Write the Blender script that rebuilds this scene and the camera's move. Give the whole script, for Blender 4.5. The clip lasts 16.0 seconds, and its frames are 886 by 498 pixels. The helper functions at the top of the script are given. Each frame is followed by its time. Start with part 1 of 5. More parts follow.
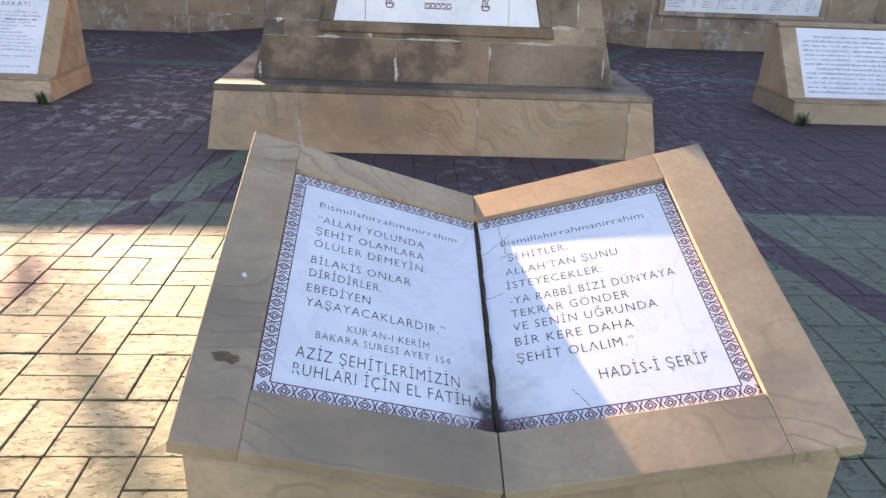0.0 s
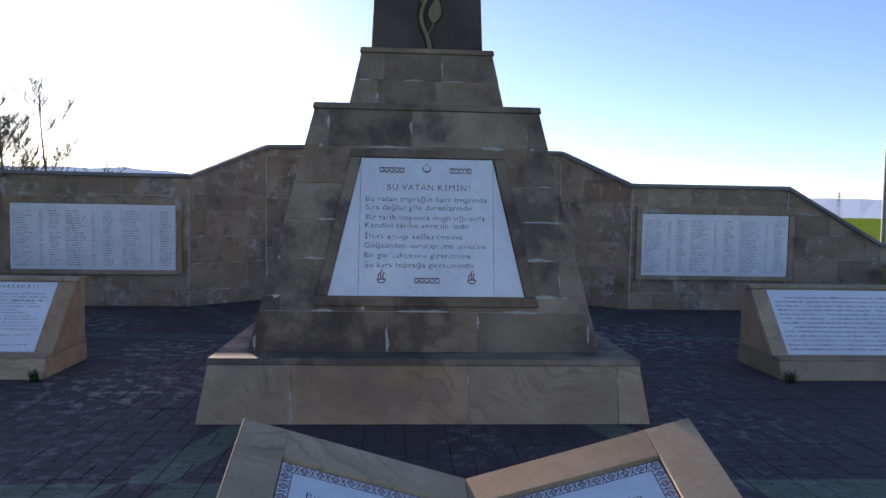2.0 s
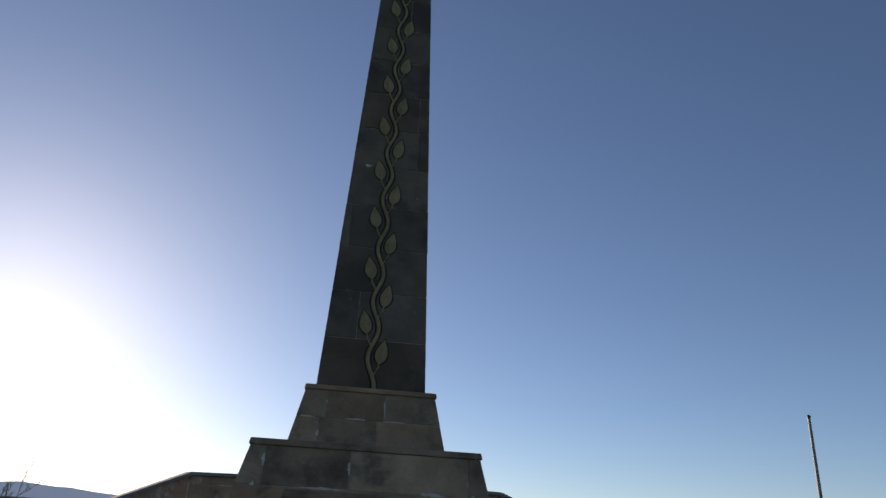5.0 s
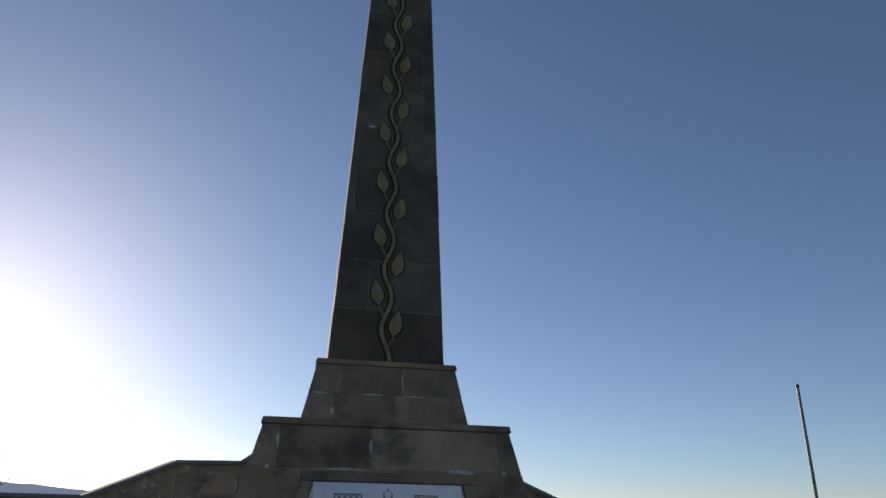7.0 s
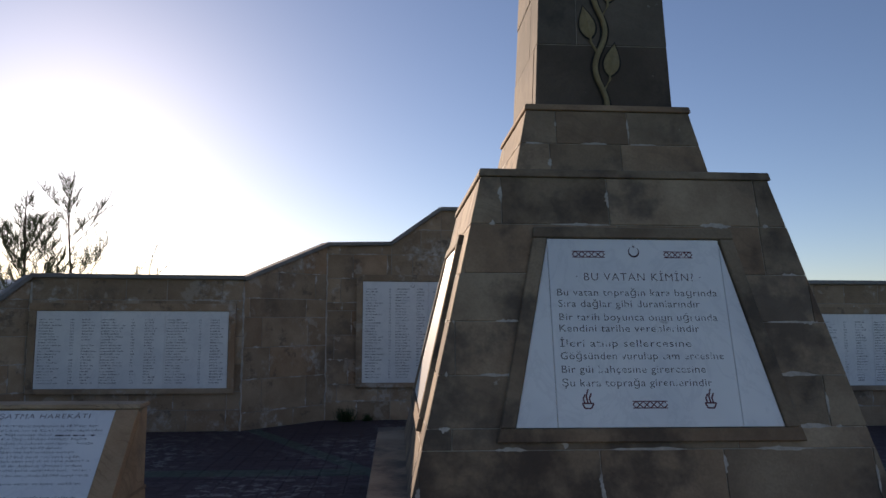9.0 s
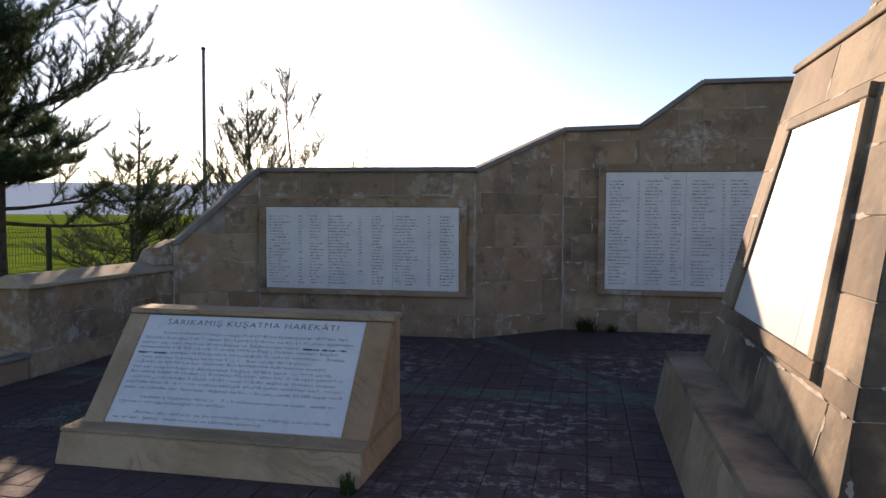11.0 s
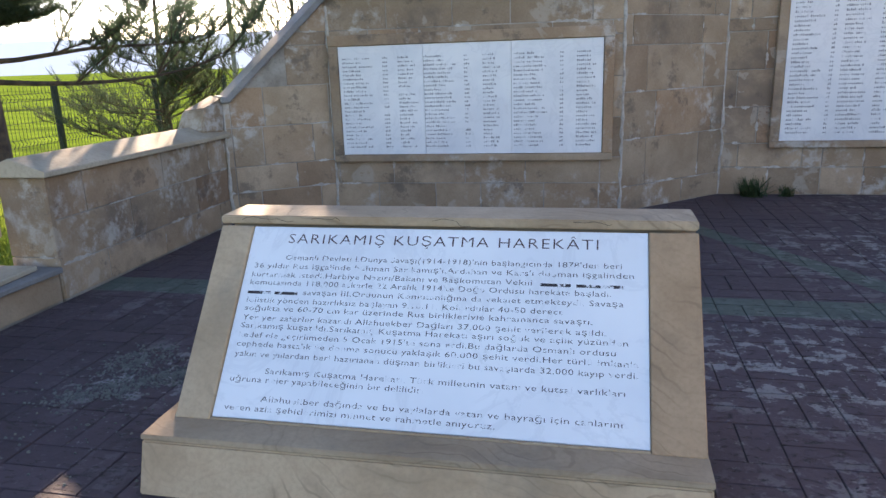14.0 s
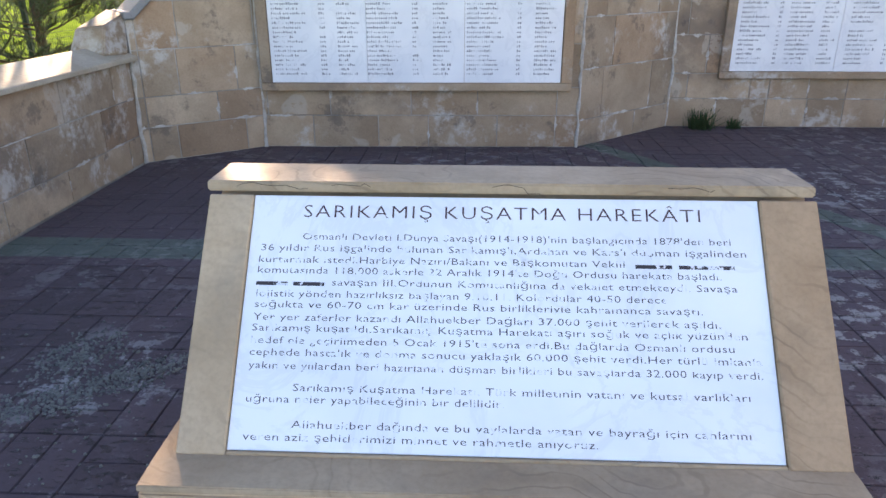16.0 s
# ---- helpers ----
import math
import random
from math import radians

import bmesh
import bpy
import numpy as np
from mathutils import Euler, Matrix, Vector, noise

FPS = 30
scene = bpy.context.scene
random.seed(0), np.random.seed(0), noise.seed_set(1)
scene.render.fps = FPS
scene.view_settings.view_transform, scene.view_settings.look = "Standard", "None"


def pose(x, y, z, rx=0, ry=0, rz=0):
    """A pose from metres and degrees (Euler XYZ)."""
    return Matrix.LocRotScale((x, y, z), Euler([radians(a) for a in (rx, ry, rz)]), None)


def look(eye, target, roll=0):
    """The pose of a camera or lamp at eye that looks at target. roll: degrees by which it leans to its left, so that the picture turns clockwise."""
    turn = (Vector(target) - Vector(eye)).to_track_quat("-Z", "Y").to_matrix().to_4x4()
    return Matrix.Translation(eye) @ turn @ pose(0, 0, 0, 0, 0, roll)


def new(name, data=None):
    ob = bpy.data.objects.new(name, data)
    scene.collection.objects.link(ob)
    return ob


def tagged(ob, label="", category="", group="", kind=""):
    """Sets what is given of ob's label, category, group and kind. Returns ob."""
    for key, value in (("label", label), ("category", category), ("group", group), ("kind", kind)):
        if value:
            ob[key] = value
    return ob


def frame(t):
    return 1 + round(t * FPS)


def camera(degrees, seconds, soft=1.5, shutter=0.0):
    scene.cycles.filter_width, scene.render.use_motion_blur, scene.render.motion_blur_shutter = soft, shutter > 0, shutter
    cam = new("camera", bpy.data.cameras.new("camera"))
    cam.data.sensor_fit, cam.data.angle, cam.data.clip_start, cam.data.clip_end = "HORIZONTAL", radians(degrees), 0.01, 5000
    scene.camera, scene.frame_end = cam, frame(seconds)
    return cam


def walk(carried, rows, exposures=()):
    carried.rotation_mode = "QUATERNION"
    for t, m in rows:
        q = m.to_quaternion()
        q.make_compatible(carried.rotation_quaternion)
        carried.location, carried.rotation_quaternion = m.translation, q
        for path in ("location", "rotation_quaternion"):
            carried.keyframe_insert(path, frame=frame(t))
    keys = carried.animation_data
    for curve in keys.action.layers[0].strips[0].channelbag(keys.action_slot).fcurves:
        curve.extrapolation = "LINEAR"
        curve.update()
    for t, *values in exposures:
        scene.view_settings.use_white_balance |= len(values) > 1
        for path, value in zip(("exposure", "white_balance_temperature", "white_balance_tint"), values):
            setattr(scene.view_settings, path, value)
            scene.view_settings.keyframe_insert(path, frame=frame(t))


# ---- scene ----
cam = camera(64.3, 16.0)
PATH = [
    (0, (-0.013, 0.131, 1.619), (0.099, 1.955, 0.805), 2.5),
    (0.5, (-0.009, 0.112, 1.630), (0.102, 1.991, 0.955), 1.7),
    (1, (-0.004, 0.111, 1.667), (0.105, 2.055, 1.210), 1.2),
    (1.5, (-0.006, 0.110, 1.687), (0.101, 2.090, 1.431), 0.8),
    (2, (-0.005, 0.121, 1.691), (0.117, 2.114, 1.582), 1.0),
    (2.5, (0.003, 0.127, 1.702), (0.150, 2.121, 1.744), 1.0),
    (3, (0.016, 0.123, 1.723), (0.191, 2.102, 1.953), 0.9),
    (3.5, (0.003, 0.053, 1.730), (0.204, 1.998, 2.153), 1.3),
    (4, (-0.004, 0.022, 1.781), (0.214, 1.927, 2.350), 2.1),
    (4.5, (-0.019, 0.034, 1.806), (0.211, 1.900, 2.488), 2.8),
    (4.7, (-0.041, 0.050, 1.808), (0.192, 1.900, 2.531), 3.1),
    (5.2, (-0.060, 0.094, 1.829), (0.188, 1.898, 2.655), 3.1),
    (5.75, (-0.092, 0.195, 1.845), (0.180, 1.959, 2.747), 2.3),
    (6.3, (-0.179, 0.353, 1.837), (0.119, 2.111, 2.742), 1.4),
    (6.8, (-0.347, 0.546, 1.797), (-0.025, 2.346, 2.608), 1.0),
    (7, (-0.438, 0.628, 1.790), (-0.099, 2.451, 2.538), 1.0),
    (7.5, (-0.656, 0.850, 1.712), (-0.308, 2.728, 2.306), 1.0),
    (8, (-0.837, 1.127, 1.666), (-0.537, 3.058, 2.091), 0.2),
    (8.5, (-1.059, 1.442, 1.649), (-0.860, 3.410, 1.947), 0.1),
    (9, (-1.315, 1.767, 1.618), (-1.189, 3.754, 1.813), 0.2),
    (9.5, (-1.525, 2.078, 1.600), (-1.470, 4.074, 1.715), 0.4),
    (10, (-1.739, 2.460, 1.615), (-1.828, 4.458, 1.654), 0.3),
    (10.2, (-1.829, 2.605, 1.593), (-1.999, 4.598, 1.600), 0.1),
    (10.7, (-2.032, 2.971, 1.587), (-2.344, 4.945, 1.527), 0.2),
    (11.25, (-2.250, 3.389, 1.588), (-2.723, 5.329, 1.468), 0.4),
    (11.8, (-2.494, 3.791, 1.587), (-3.079, 5.696, 1.410), 0.4),
    (12.3, (-2.768, 4.113, 1.578), (-3.367, 6.006, 1.338), 0.0),
    (12.5, (-2.855, 4.259, 1.566), (-3.450, 6.151, 1.310), -0.2),
    (13, (-3.145, 4.561, 1.560), (-3.709, 6.454, 1.241), -0.6),
    (13.5, (-3.504, 4.814, 1.541), (-4.000, 6.707, 1.127), -1.7),
    (14, (-3.804, 5.015, 1.529), (-4.219, 6.903, 1.014), -1.9),
    (14.5, (-4.030, 5.250, 1.546), (-4.386, 7.126, 0.949), -1.1),
    (15, (-4.251, 5.392, 1.538), (-4.534, 7.262, 0.888), -0.4),
    (15.5, (-4.460, 5.472, 1.566), (-4.640, 7.341, 0.877), -0.3),
    (16, (-4.507, 5.537, 1.553), (-4.594, 7.397, 0.822), -0.1),
]
EXPOSURES = [(0.0, 2.6, 8800, 28), (0.5, 2.5, 8500, 26), (1.0, 2.06, 7400, 22), (1.5, 1.5, 6400, 23), (2.0, 1.03, 6300, 24), (2.5, 0.61, 6500, 21), (3.0, 0.36, 6550, 19), (3.5, 0.16, 6550, 16), (4.5, 0.06, 6700, 18), (7.0, 0.06, 6750, 18),
             (7.5, 0.13, 6800, 19), (8.5, 0.2, 6800, 20), (9.0, 0.2, 7000, 22), (9.5, 0.26, 7350, 23), (10.0, 0.46, 7650, 24), (12.5, 1.56, 7100, 20), (13.5, 2.11, 7450, 21), (14.5, 2.62, 7500, 23), (15.5, 2.84, 7600, 24), (16.0, 2.88, 7850, 24)]
walk(cam, [(t, look(eye, target, roll)) for t, eye, target, roll in PATH], EXPOSURES)

# ---- light ----
SUN_AZ, SUN_EL = -24.2, 13.9
world = bpy.data.worlds.new("sky")
scene.world = world
world.use_nodes = True
wn = world.node_tree
sky = wn.nodes.new("ShaderNodeTexSky")
sky.sky_type, sky.sun_disc = "NISHITA", False
sky.sun_elevation, sky.sun_rotation = radians(SUN_EL), radians(SUN_AZ)
sky.air_density, sky.dust_density, sky.ozone_density, sky.altitude = 1.0, 1.25, 2.6, 1900
wn.links.new(sky.outputs[0], wn.nodes["Background"].inputs[0])
wn.nodes["Background"].inputs[1].default_value = 0.105
sun = new("sun", bpy.data.lights.new("sun", "SUN"))
sun.data.energy, sun.data.angle, sun.data.color = 5.0, radians(0.55), (1.0, 0.86, 0.66)
to_sun = Vector((math.sin(radians(SUN_AZ)) * math.cos(radians(SUN_EL)), math.cos(radians(SUN_AZ)) * math.cos(radians(SUN_EL)), math.sin(radians(SUN_EL))))
sun.rotation_euler = to_sun.to_track_quat("Z", "Y").to_euler()


# ---- materials ----
class Graph:
    """A node material under construction."""

    def __init__(self, name, rough=0.8, metal=0.0):
        self.mat = bpy.data.materials.new(name)
        self.mat.use_nodes = True
        self.nt = self.mat.node_tree
        self.bsdf = self.nt.nodes["Principled BSDF"]
        self.bsdf.inputs["Roughness"].default_value = rough
        self.bsdf.inputs["Metallic"].default_value = metal
        self.pos = self.nt.nodes.new("ShaderNodeNewGeometry").outputs["Position"]
        self.rand = self.nt.nodes.new("ShaderNodeObjectInfo").outputs["Random"]

    def put(self, socket, value):
        if isinstance(value, bpy.types.NodeSocket):
            self.nt.links.new(value, socket)
        elif isinstance(value, tuple) and len(value) == 3 and socket.type == "RGBA":
            socket.default_value = (*value, 1)
        else:
            socket.default_value = value

    def math(self, op, a, b=0.0, clamp=False):
        n = self.nt.nodes.new("ShaderNodeMath")
        n.operation, n.use_clamp = op, clamp
        self.put(n.inputs[0], a), self.put(n.inputs[1], b)
        return n.outputs[0]

    def vec(self, op, a, b):
        n = self.nt.nodes.new("ShaderNodeVectorMath")
        n.operation = op
        self.put(n.inputs[0], a), self.put(n.inputs[1], b)
        return n.outputs[0]

    def split(self, v):
        n = self.nt.nodes.new("ShaderNodeSeparateXYZ")
        self.put(n.inputs[0], v)
        return n.outputs

    def join(self, x, y, z):
        n = self.nt.nodes.new("ShaderNodeCombineXYZ")
        for s, v in zip(n.inputs, (x, y, z)):
            self.put(s, v)
        return n.outputs[0]

    def noise(self, scale, detail=4.0, rough=0.55, vector=None, distortion=0.0):
        n = self.nt.nodes.new("ShaderNodeTexNoise")
        self.put(n.inputs["Vector"], vector or self.pos)
        n.inputs["Scale"].default_value, n.inputs["Detail"].default_value = scale, detail
        n.inputs["Roughness"].default_value, n.inputs["Distortion"].default_value = rough, distortion
        return n.outputs["Fac"]

    def step(self, value, low, high):
        n = self.nt.nodes.new("ShaderNodeMapRange")
        n.interpolation_type = "SMOOTHSTEP"
        self.put(n.inputs[0], value)
        n.inputs[1].default_value, n.inputs[2].default_value = low, high
        return n.outputs[0]

    def mix(self, fac, a, b, blend="MIX"):
        n = self.nt.nodes.new("ShaderNodeMix")
        n.data_type, n.blend_type = "RGBA", blend
        self.put(n.inputs[0], fac), self.put(n.inputs[6], a), self.put(n.inputs[7], b)
        return n.outputs[2]

    def done(self, color, height=None, strength=0.3, distance=0.01, rough=None):
        self.put(self.bsdf.inputs["Base Color"], color)
        if rough is not None:
            self.put(self.bsdf.inputs["Roughness"], rough)
        if height is not None:
            b = self.nt.nodes.new("ShaderNodeBump")
            b.inputs["Strength"].default_value, b.inputs["Distance"].default_value = strength, distance
            self.put(b.inputs["Height"], height)
            self.put(self.bsdf.inputs["Normal"], b.outputs[0])
        return self.mat


def sandstone(name, pale, deep, stain, stain_low=0.52, strata=1.0, spread=0.35, salts=False, soft=0.2, rough_face=0.16):
    """Bedded sandstone: swirling strata lines, blotches and dirt; each block differs a little."""
    g = Graph(name, 0.85)
    shift = g.math("MULTIPLY", g.rand, 37.0)
    p = g.vec("ADD", g.pos, g.join(shift, shift, shift))
    warp = g.noise(1.5, 2.0, 0.5, p)
    x, y, z = g.split(p)
    dip = g.math("ADD", g.math("MULTIPLY", x, 0.35), g.math("MULTIPLY", y, 0.75))
    band = g.math("ADD", g.math("MULTIPLY", g.math("ADD", z, dip), 13.0), g.math("MULTIPLY", warp, 13.0))
    band = g.math("ADD", band, g.math("MULTIPLY", g.noise(4.0, 3.0, 0.6, p), 1.6))
    lines = g.math("SINE", g.math("MULTIPLY", band, 2.3))
    lines2 = g.math("SINE", g.math("ADD", g.math("MULTIPLY", band, 6.1), g.math("MULTIPLY", g.noise(5.0, 3.0, 0.6, p), 7.0)))
    blot = g.noise(2.2, 5.0, 0.6, p)
    fine = g.noise(60.0, 3.0, 0.6, p)
    col = g.mix(g.step(blot, 0.3, 0.7), pale, deep)
    dark = tuple(c * 0.62 for c in deep)
    bedded = g.math("ADD", g.math("MULTIPLY", g.step(g.noise(2.4, 3.0, 0.5, p), 0.46, 0.66), 0.85), 0.15)
    col = g.mix(g.math("MULTIPLY", g.math("MULTIPLY", g.step(lines, 0.2, 1.0), bedded), 0.25 * strata), col, dark)
    col = g.mix(g.math("MULTIPLY", g.math("MULTIPLY", g.step(lines2, 0.8, 1.0), bedded), 0.42 * strata), col, dark)
    col = g.mix(g.math("MULTIPLY", g.step(fine, 0.35, 0.75), 0.25), col, dark)
    dirt = g.step(g.noise(1.1, 6.0, 0.65), stain_low, stain_low + soft)
    col = g.mix(g.math("MULTIPLY", dirt, 0.75), col, stain)
    shade = g.math("ADD", g.math("MULTIPLY", g.rand, spread), 1.0 - spread * 0.55)
    col = g.mix(1.0, col, g.join(shade, shade, shade), "MULTIPLY")
    lichen = g.step(g.noise(7.0, 6.0, 0.7), 0.68, 0.74)
    col = g.mix(g.math("MULTIPLY", lichen, 0.5), col, (0.5, 0.48, 0.42))
    other = g.math("FRACT", g.math("MULTIPLY", g.rand, 7.31))
    col = g.mix(g.math("MULTIPLY", g.step(other, 0.55, 1.0), 0.45), col, g.mix(1.0, col, (0.82, 0.60, 0.46), "MULTIPLY"))
    if salts:
        bloom = g.math("MULTIPLY", g.step(g.noise(1.4, 7.0, 0.68), 0.52, 0.62), g.step(g.noise(9.0, 5.0, 0.7), 0.42, 0.60))
        col = g.mix(g.math("MULTIPLY", bloom, 0.75), col, (0.52, 0.47, 0.41))
        plaster = g.math("MULTIPLY", g.step(g.noise(2.1, 3.0, 0.5, None, 0.6), 0.63, 0.655), g.step(g.noise(30.0, 4.0, 0.6), 0.3, 0.45))
        col = g.mix(g.math("MULTIPLY", plaster, 0.5), col, (0.47, 0.40, 0.32))
        soot = g.step(g.noise(2.9, 6.0, 0.7, g.vec("ADD", g.pos, (7.0, 3.0, 5.0))), 0.56, 0.66)
        col = g.mix(g.math("MULTIPLY", soot, 0.55), col, (0.085, 0.066, 0.054))
    relief = g.math("ADD", g.math("MULTIPLY", lines2, 0.05), g.math("ADD", g.math("MULTIPLY", fine, 0.6), g.math("MULTIPLY", blot, 0.8)))
    return g.done(col, relief, rough_face, 0.008)


STONE = sandstone("tan_sandstone", (0.51, 0.37, 0.235), (0.385, 0.262, 0.155), (0.21, 0.165, 0.12), 0.52, 1.4, 0.35, False, 0.2, 0.06)
STONE_MON = sandstone("weathered_sandstone", (0.37, 0.278, 0.185), (0.22, 0.153, 0.10), (0.07, 0.053, 0.042), 0.48, 0.5, 0.5, False, 0.13)
STONE_WALL = sandstone("wall_sandstone", (0.43, 0.31, 0.205), (0.31, 0.21, 0.13), (0.15, 0.108, 0.08), 0.50, 0.25, 0.36, True)
# Darker than the tiers' stone: the shaft's backlit shade is in its colour.
STONE_SHAFT_SHADED = sandstone("shaded_shaft_sandstone", (0.155, 0.122, 0.094), (0.10, 0.078, 0.06), (0.05, 0.04, 0.034), 0.47, 0.35, 0.4, False, 0.13)


def plain_rough(name, a, b, scale, rough=0.85, fine=40.0, metal=0.0, strength=0.3):
    g = Graph(name, rough, metal)
    n = g.noise(scale, 6.0, 0.6)
    f = g.noise(fine, 3.0, 0.6)
    col = g.mix(g.step(n, 0.3, 0.7), a, b)
    col = g.mix(g.math("MULTIPLY", g.step(f, 0.45, 0.8), 0.35), col, tuple(c * 0.55 for c in b))
    return g.done(col, g.math("ADD", n, g.math("MULTIPLY", f, 0.5)), strength, 0.008)


MORTAR = plain_rough("grey_mortar", (0.42, 0.37, 0.31), (0.20, 0.165, 0.13), 2.2)
SMEAR = plain_rough("pale_mortar_smear", (0.55, 0.50, 0.43), (0.36, 0.31, 0.26), 12.0)
DROPPING = plain_rough("white_bird_dropping", (0.75, 0.75, 0.72), (0.6, 0.6, 0.57), 40.0)
GRIME = plain_rough("black_grime", (0.05, 0.045, 0.04), (0.02, 0.018, 0.016), 25.0)
COPING = plain_rough("grey_coping_stone", (0.27, 0.255, 0.24), (0.17, 0.16, 0.15), 1.6)
COPING_TAN = plain_rough("tan_coping_stone", (0.48, 0.40, 0.29), (0.36, 0.28, 0.19), 2.0)
JOINT = plain_rough("dark_joint", (0.085, 0.068, 0.064), (0.055, 0.045, 0.043), 8.0, 0.95)
VINE = plain_rough("ochre_painted_stone", (0.30, 0.23, 0.115), (0.20, 0.15, 0.072), 9.0, 0.7)
# Colour for a groove's shade and grime, on flat strips; nothing is recessed.
GROOVE_SHADE = plain_rough("painted_groove_shade_grime", (0.035, 0.028, 0.024), (0.02, 0.017, 0.015), 20.0, 0.95)
BARK = plain_rough("pine_bark", (0.10, 0.07, 0.05), (0.04, 0.03, 0.025), 14.0, 0.95, 60.0, 0.0, 0.8)
STEEL = plain_rough("galvanised_steel", (0.42, 0.43, 0.44), (0.30, 0.30, 0.31), 5.0, 0.45, 80.0, 0.6, 0.05)
POLE = plain_rough("dull_grey_steel", (0.20, 0.205, 0.21), (0.13, 0.135, 0.14), 5.0, 0.55, 80.0, 0.5, 0.05)
WIRE = plain_rough("dark_green_coated_wire", (0.012, 0.035, 0.022), (0.008, 0.02, 0.014), 6.0, 0.5)
RUST = plain_rough("brown_stain", (0.21, 0.125, 0.07), (0.12, 0.07, 0.04), 30.0, 0.9)
PEBBLE = plain_rough("grey_gravel", (0.165, 0.165, 0.145), (0.09, 0.093, 0.083), 20.0)


def marble(name, dirt=0.5, extra=None):
    g = Graph(name, 0.32)
    vein = g.math("ABSOLUTE", g.math("SUBTRACT", g.noise(2.6, 6.0, 0.62, None, 1.2), 0.5))
    cloud = g.noise(1.7, 4.0, 0.55)
    col = g.mix(g.step(cloud, 0.35, 0.7), (0.80, 0.80, 0.79), (0.70, 0.71, 0.72))
    col = g.mix(g.math("MULTIPLY", g.step(vein, 0.035, 0.0), 0.15), col, (0.42, 0.43, 0.45))
    spots = g.step(g.noise(4.5, 7.0, 0.7), 0.66, 0.78)
    col = g.mix(g.math("MULTIPLY", spots, dirt), col, (0.30, 0.29, 0.27))
    if extra:
        col = extra(g, col)
    return g.done(col, g.noise(70.0, 2.0), 0.02, 0.003)


def fold_grime(g, col):
    """Soot-dark dirt washed into the foot of the fold between the pages."""
    x, y, z = g.split(g.pos)
    dx = g.math("MULTIPLY", g.math("SUBTRACT", x, 0.205), 1.25)
    dy = g.math("SUBTRACT", y, 1.42)
    away = g.math("SQRT", g.math("ADD", g.math("MULTIPLY", dx, dx), g.math("MULTIPLY", g.math("MULTIPLY", dy, dy), 0.30)))
    ragged = g.math("ADD", away, g.math("MULTIPLY", g.math("SUBTRACT", g.noise(14.0, 6.0, 0.7), 0.5), 0.22))
    col = g.mix(g.math("MULTIPLY", g.step(ragged, 0.20, 0.02), 0.6), col, (0.22, 0.21, 0.20))
    return g.mix(g.step(ragged, 0.085, 0.035), col, (0.035, 0.03, 0.028))


MARBLE = marble("white_marble")
MARBLE_PAGE = marble("book_page_marble", 0.35, fold_grime)
MARBLE_GREY = marble("weathered_white_marble", 0.75)


def worn_paint(name, ink, bare, low, high, scale=3.0):
    """Paint in cut letters, worn away in places down to the marble."""
    g = Graph(name, 0.6)
    n = g.noise(scale, 5.0, 0.65)
    f = g.noise(45.0, 2.0, 0.6)
    wear = g.step(g.math("ADD", n, g.math("MULTIPLY", g.math("SUBTRACT", f, 0.5), 0.35)), low, high)
    return g.done(g.mix(wear, ink, bare))


INK = worn_paint("dark_red_letter_paint", (0.055, 0.018, 0.018), (0.64, 0.62, 0.61), 0.66, 0.72, 22.0)
INK_WORN = worn_paint("faded_letter_paint", (0.028, 0.02, 0.02), (0.70, 0.70, 0.70), 0.555, 0.60, 24.0)
INK_RED = worn_paint("faded_red_border_paint", (0.12, 0.02, 0.032), (0.66, 0.54, 0.54), 0.62, 0.72, 14.0)
INK_GREY = worn_paint("faded_grey_lettering", (0.20, 0.20, 0.21), (0.70, 0.70, 0.71), 0.50, 0.66, 9.0)


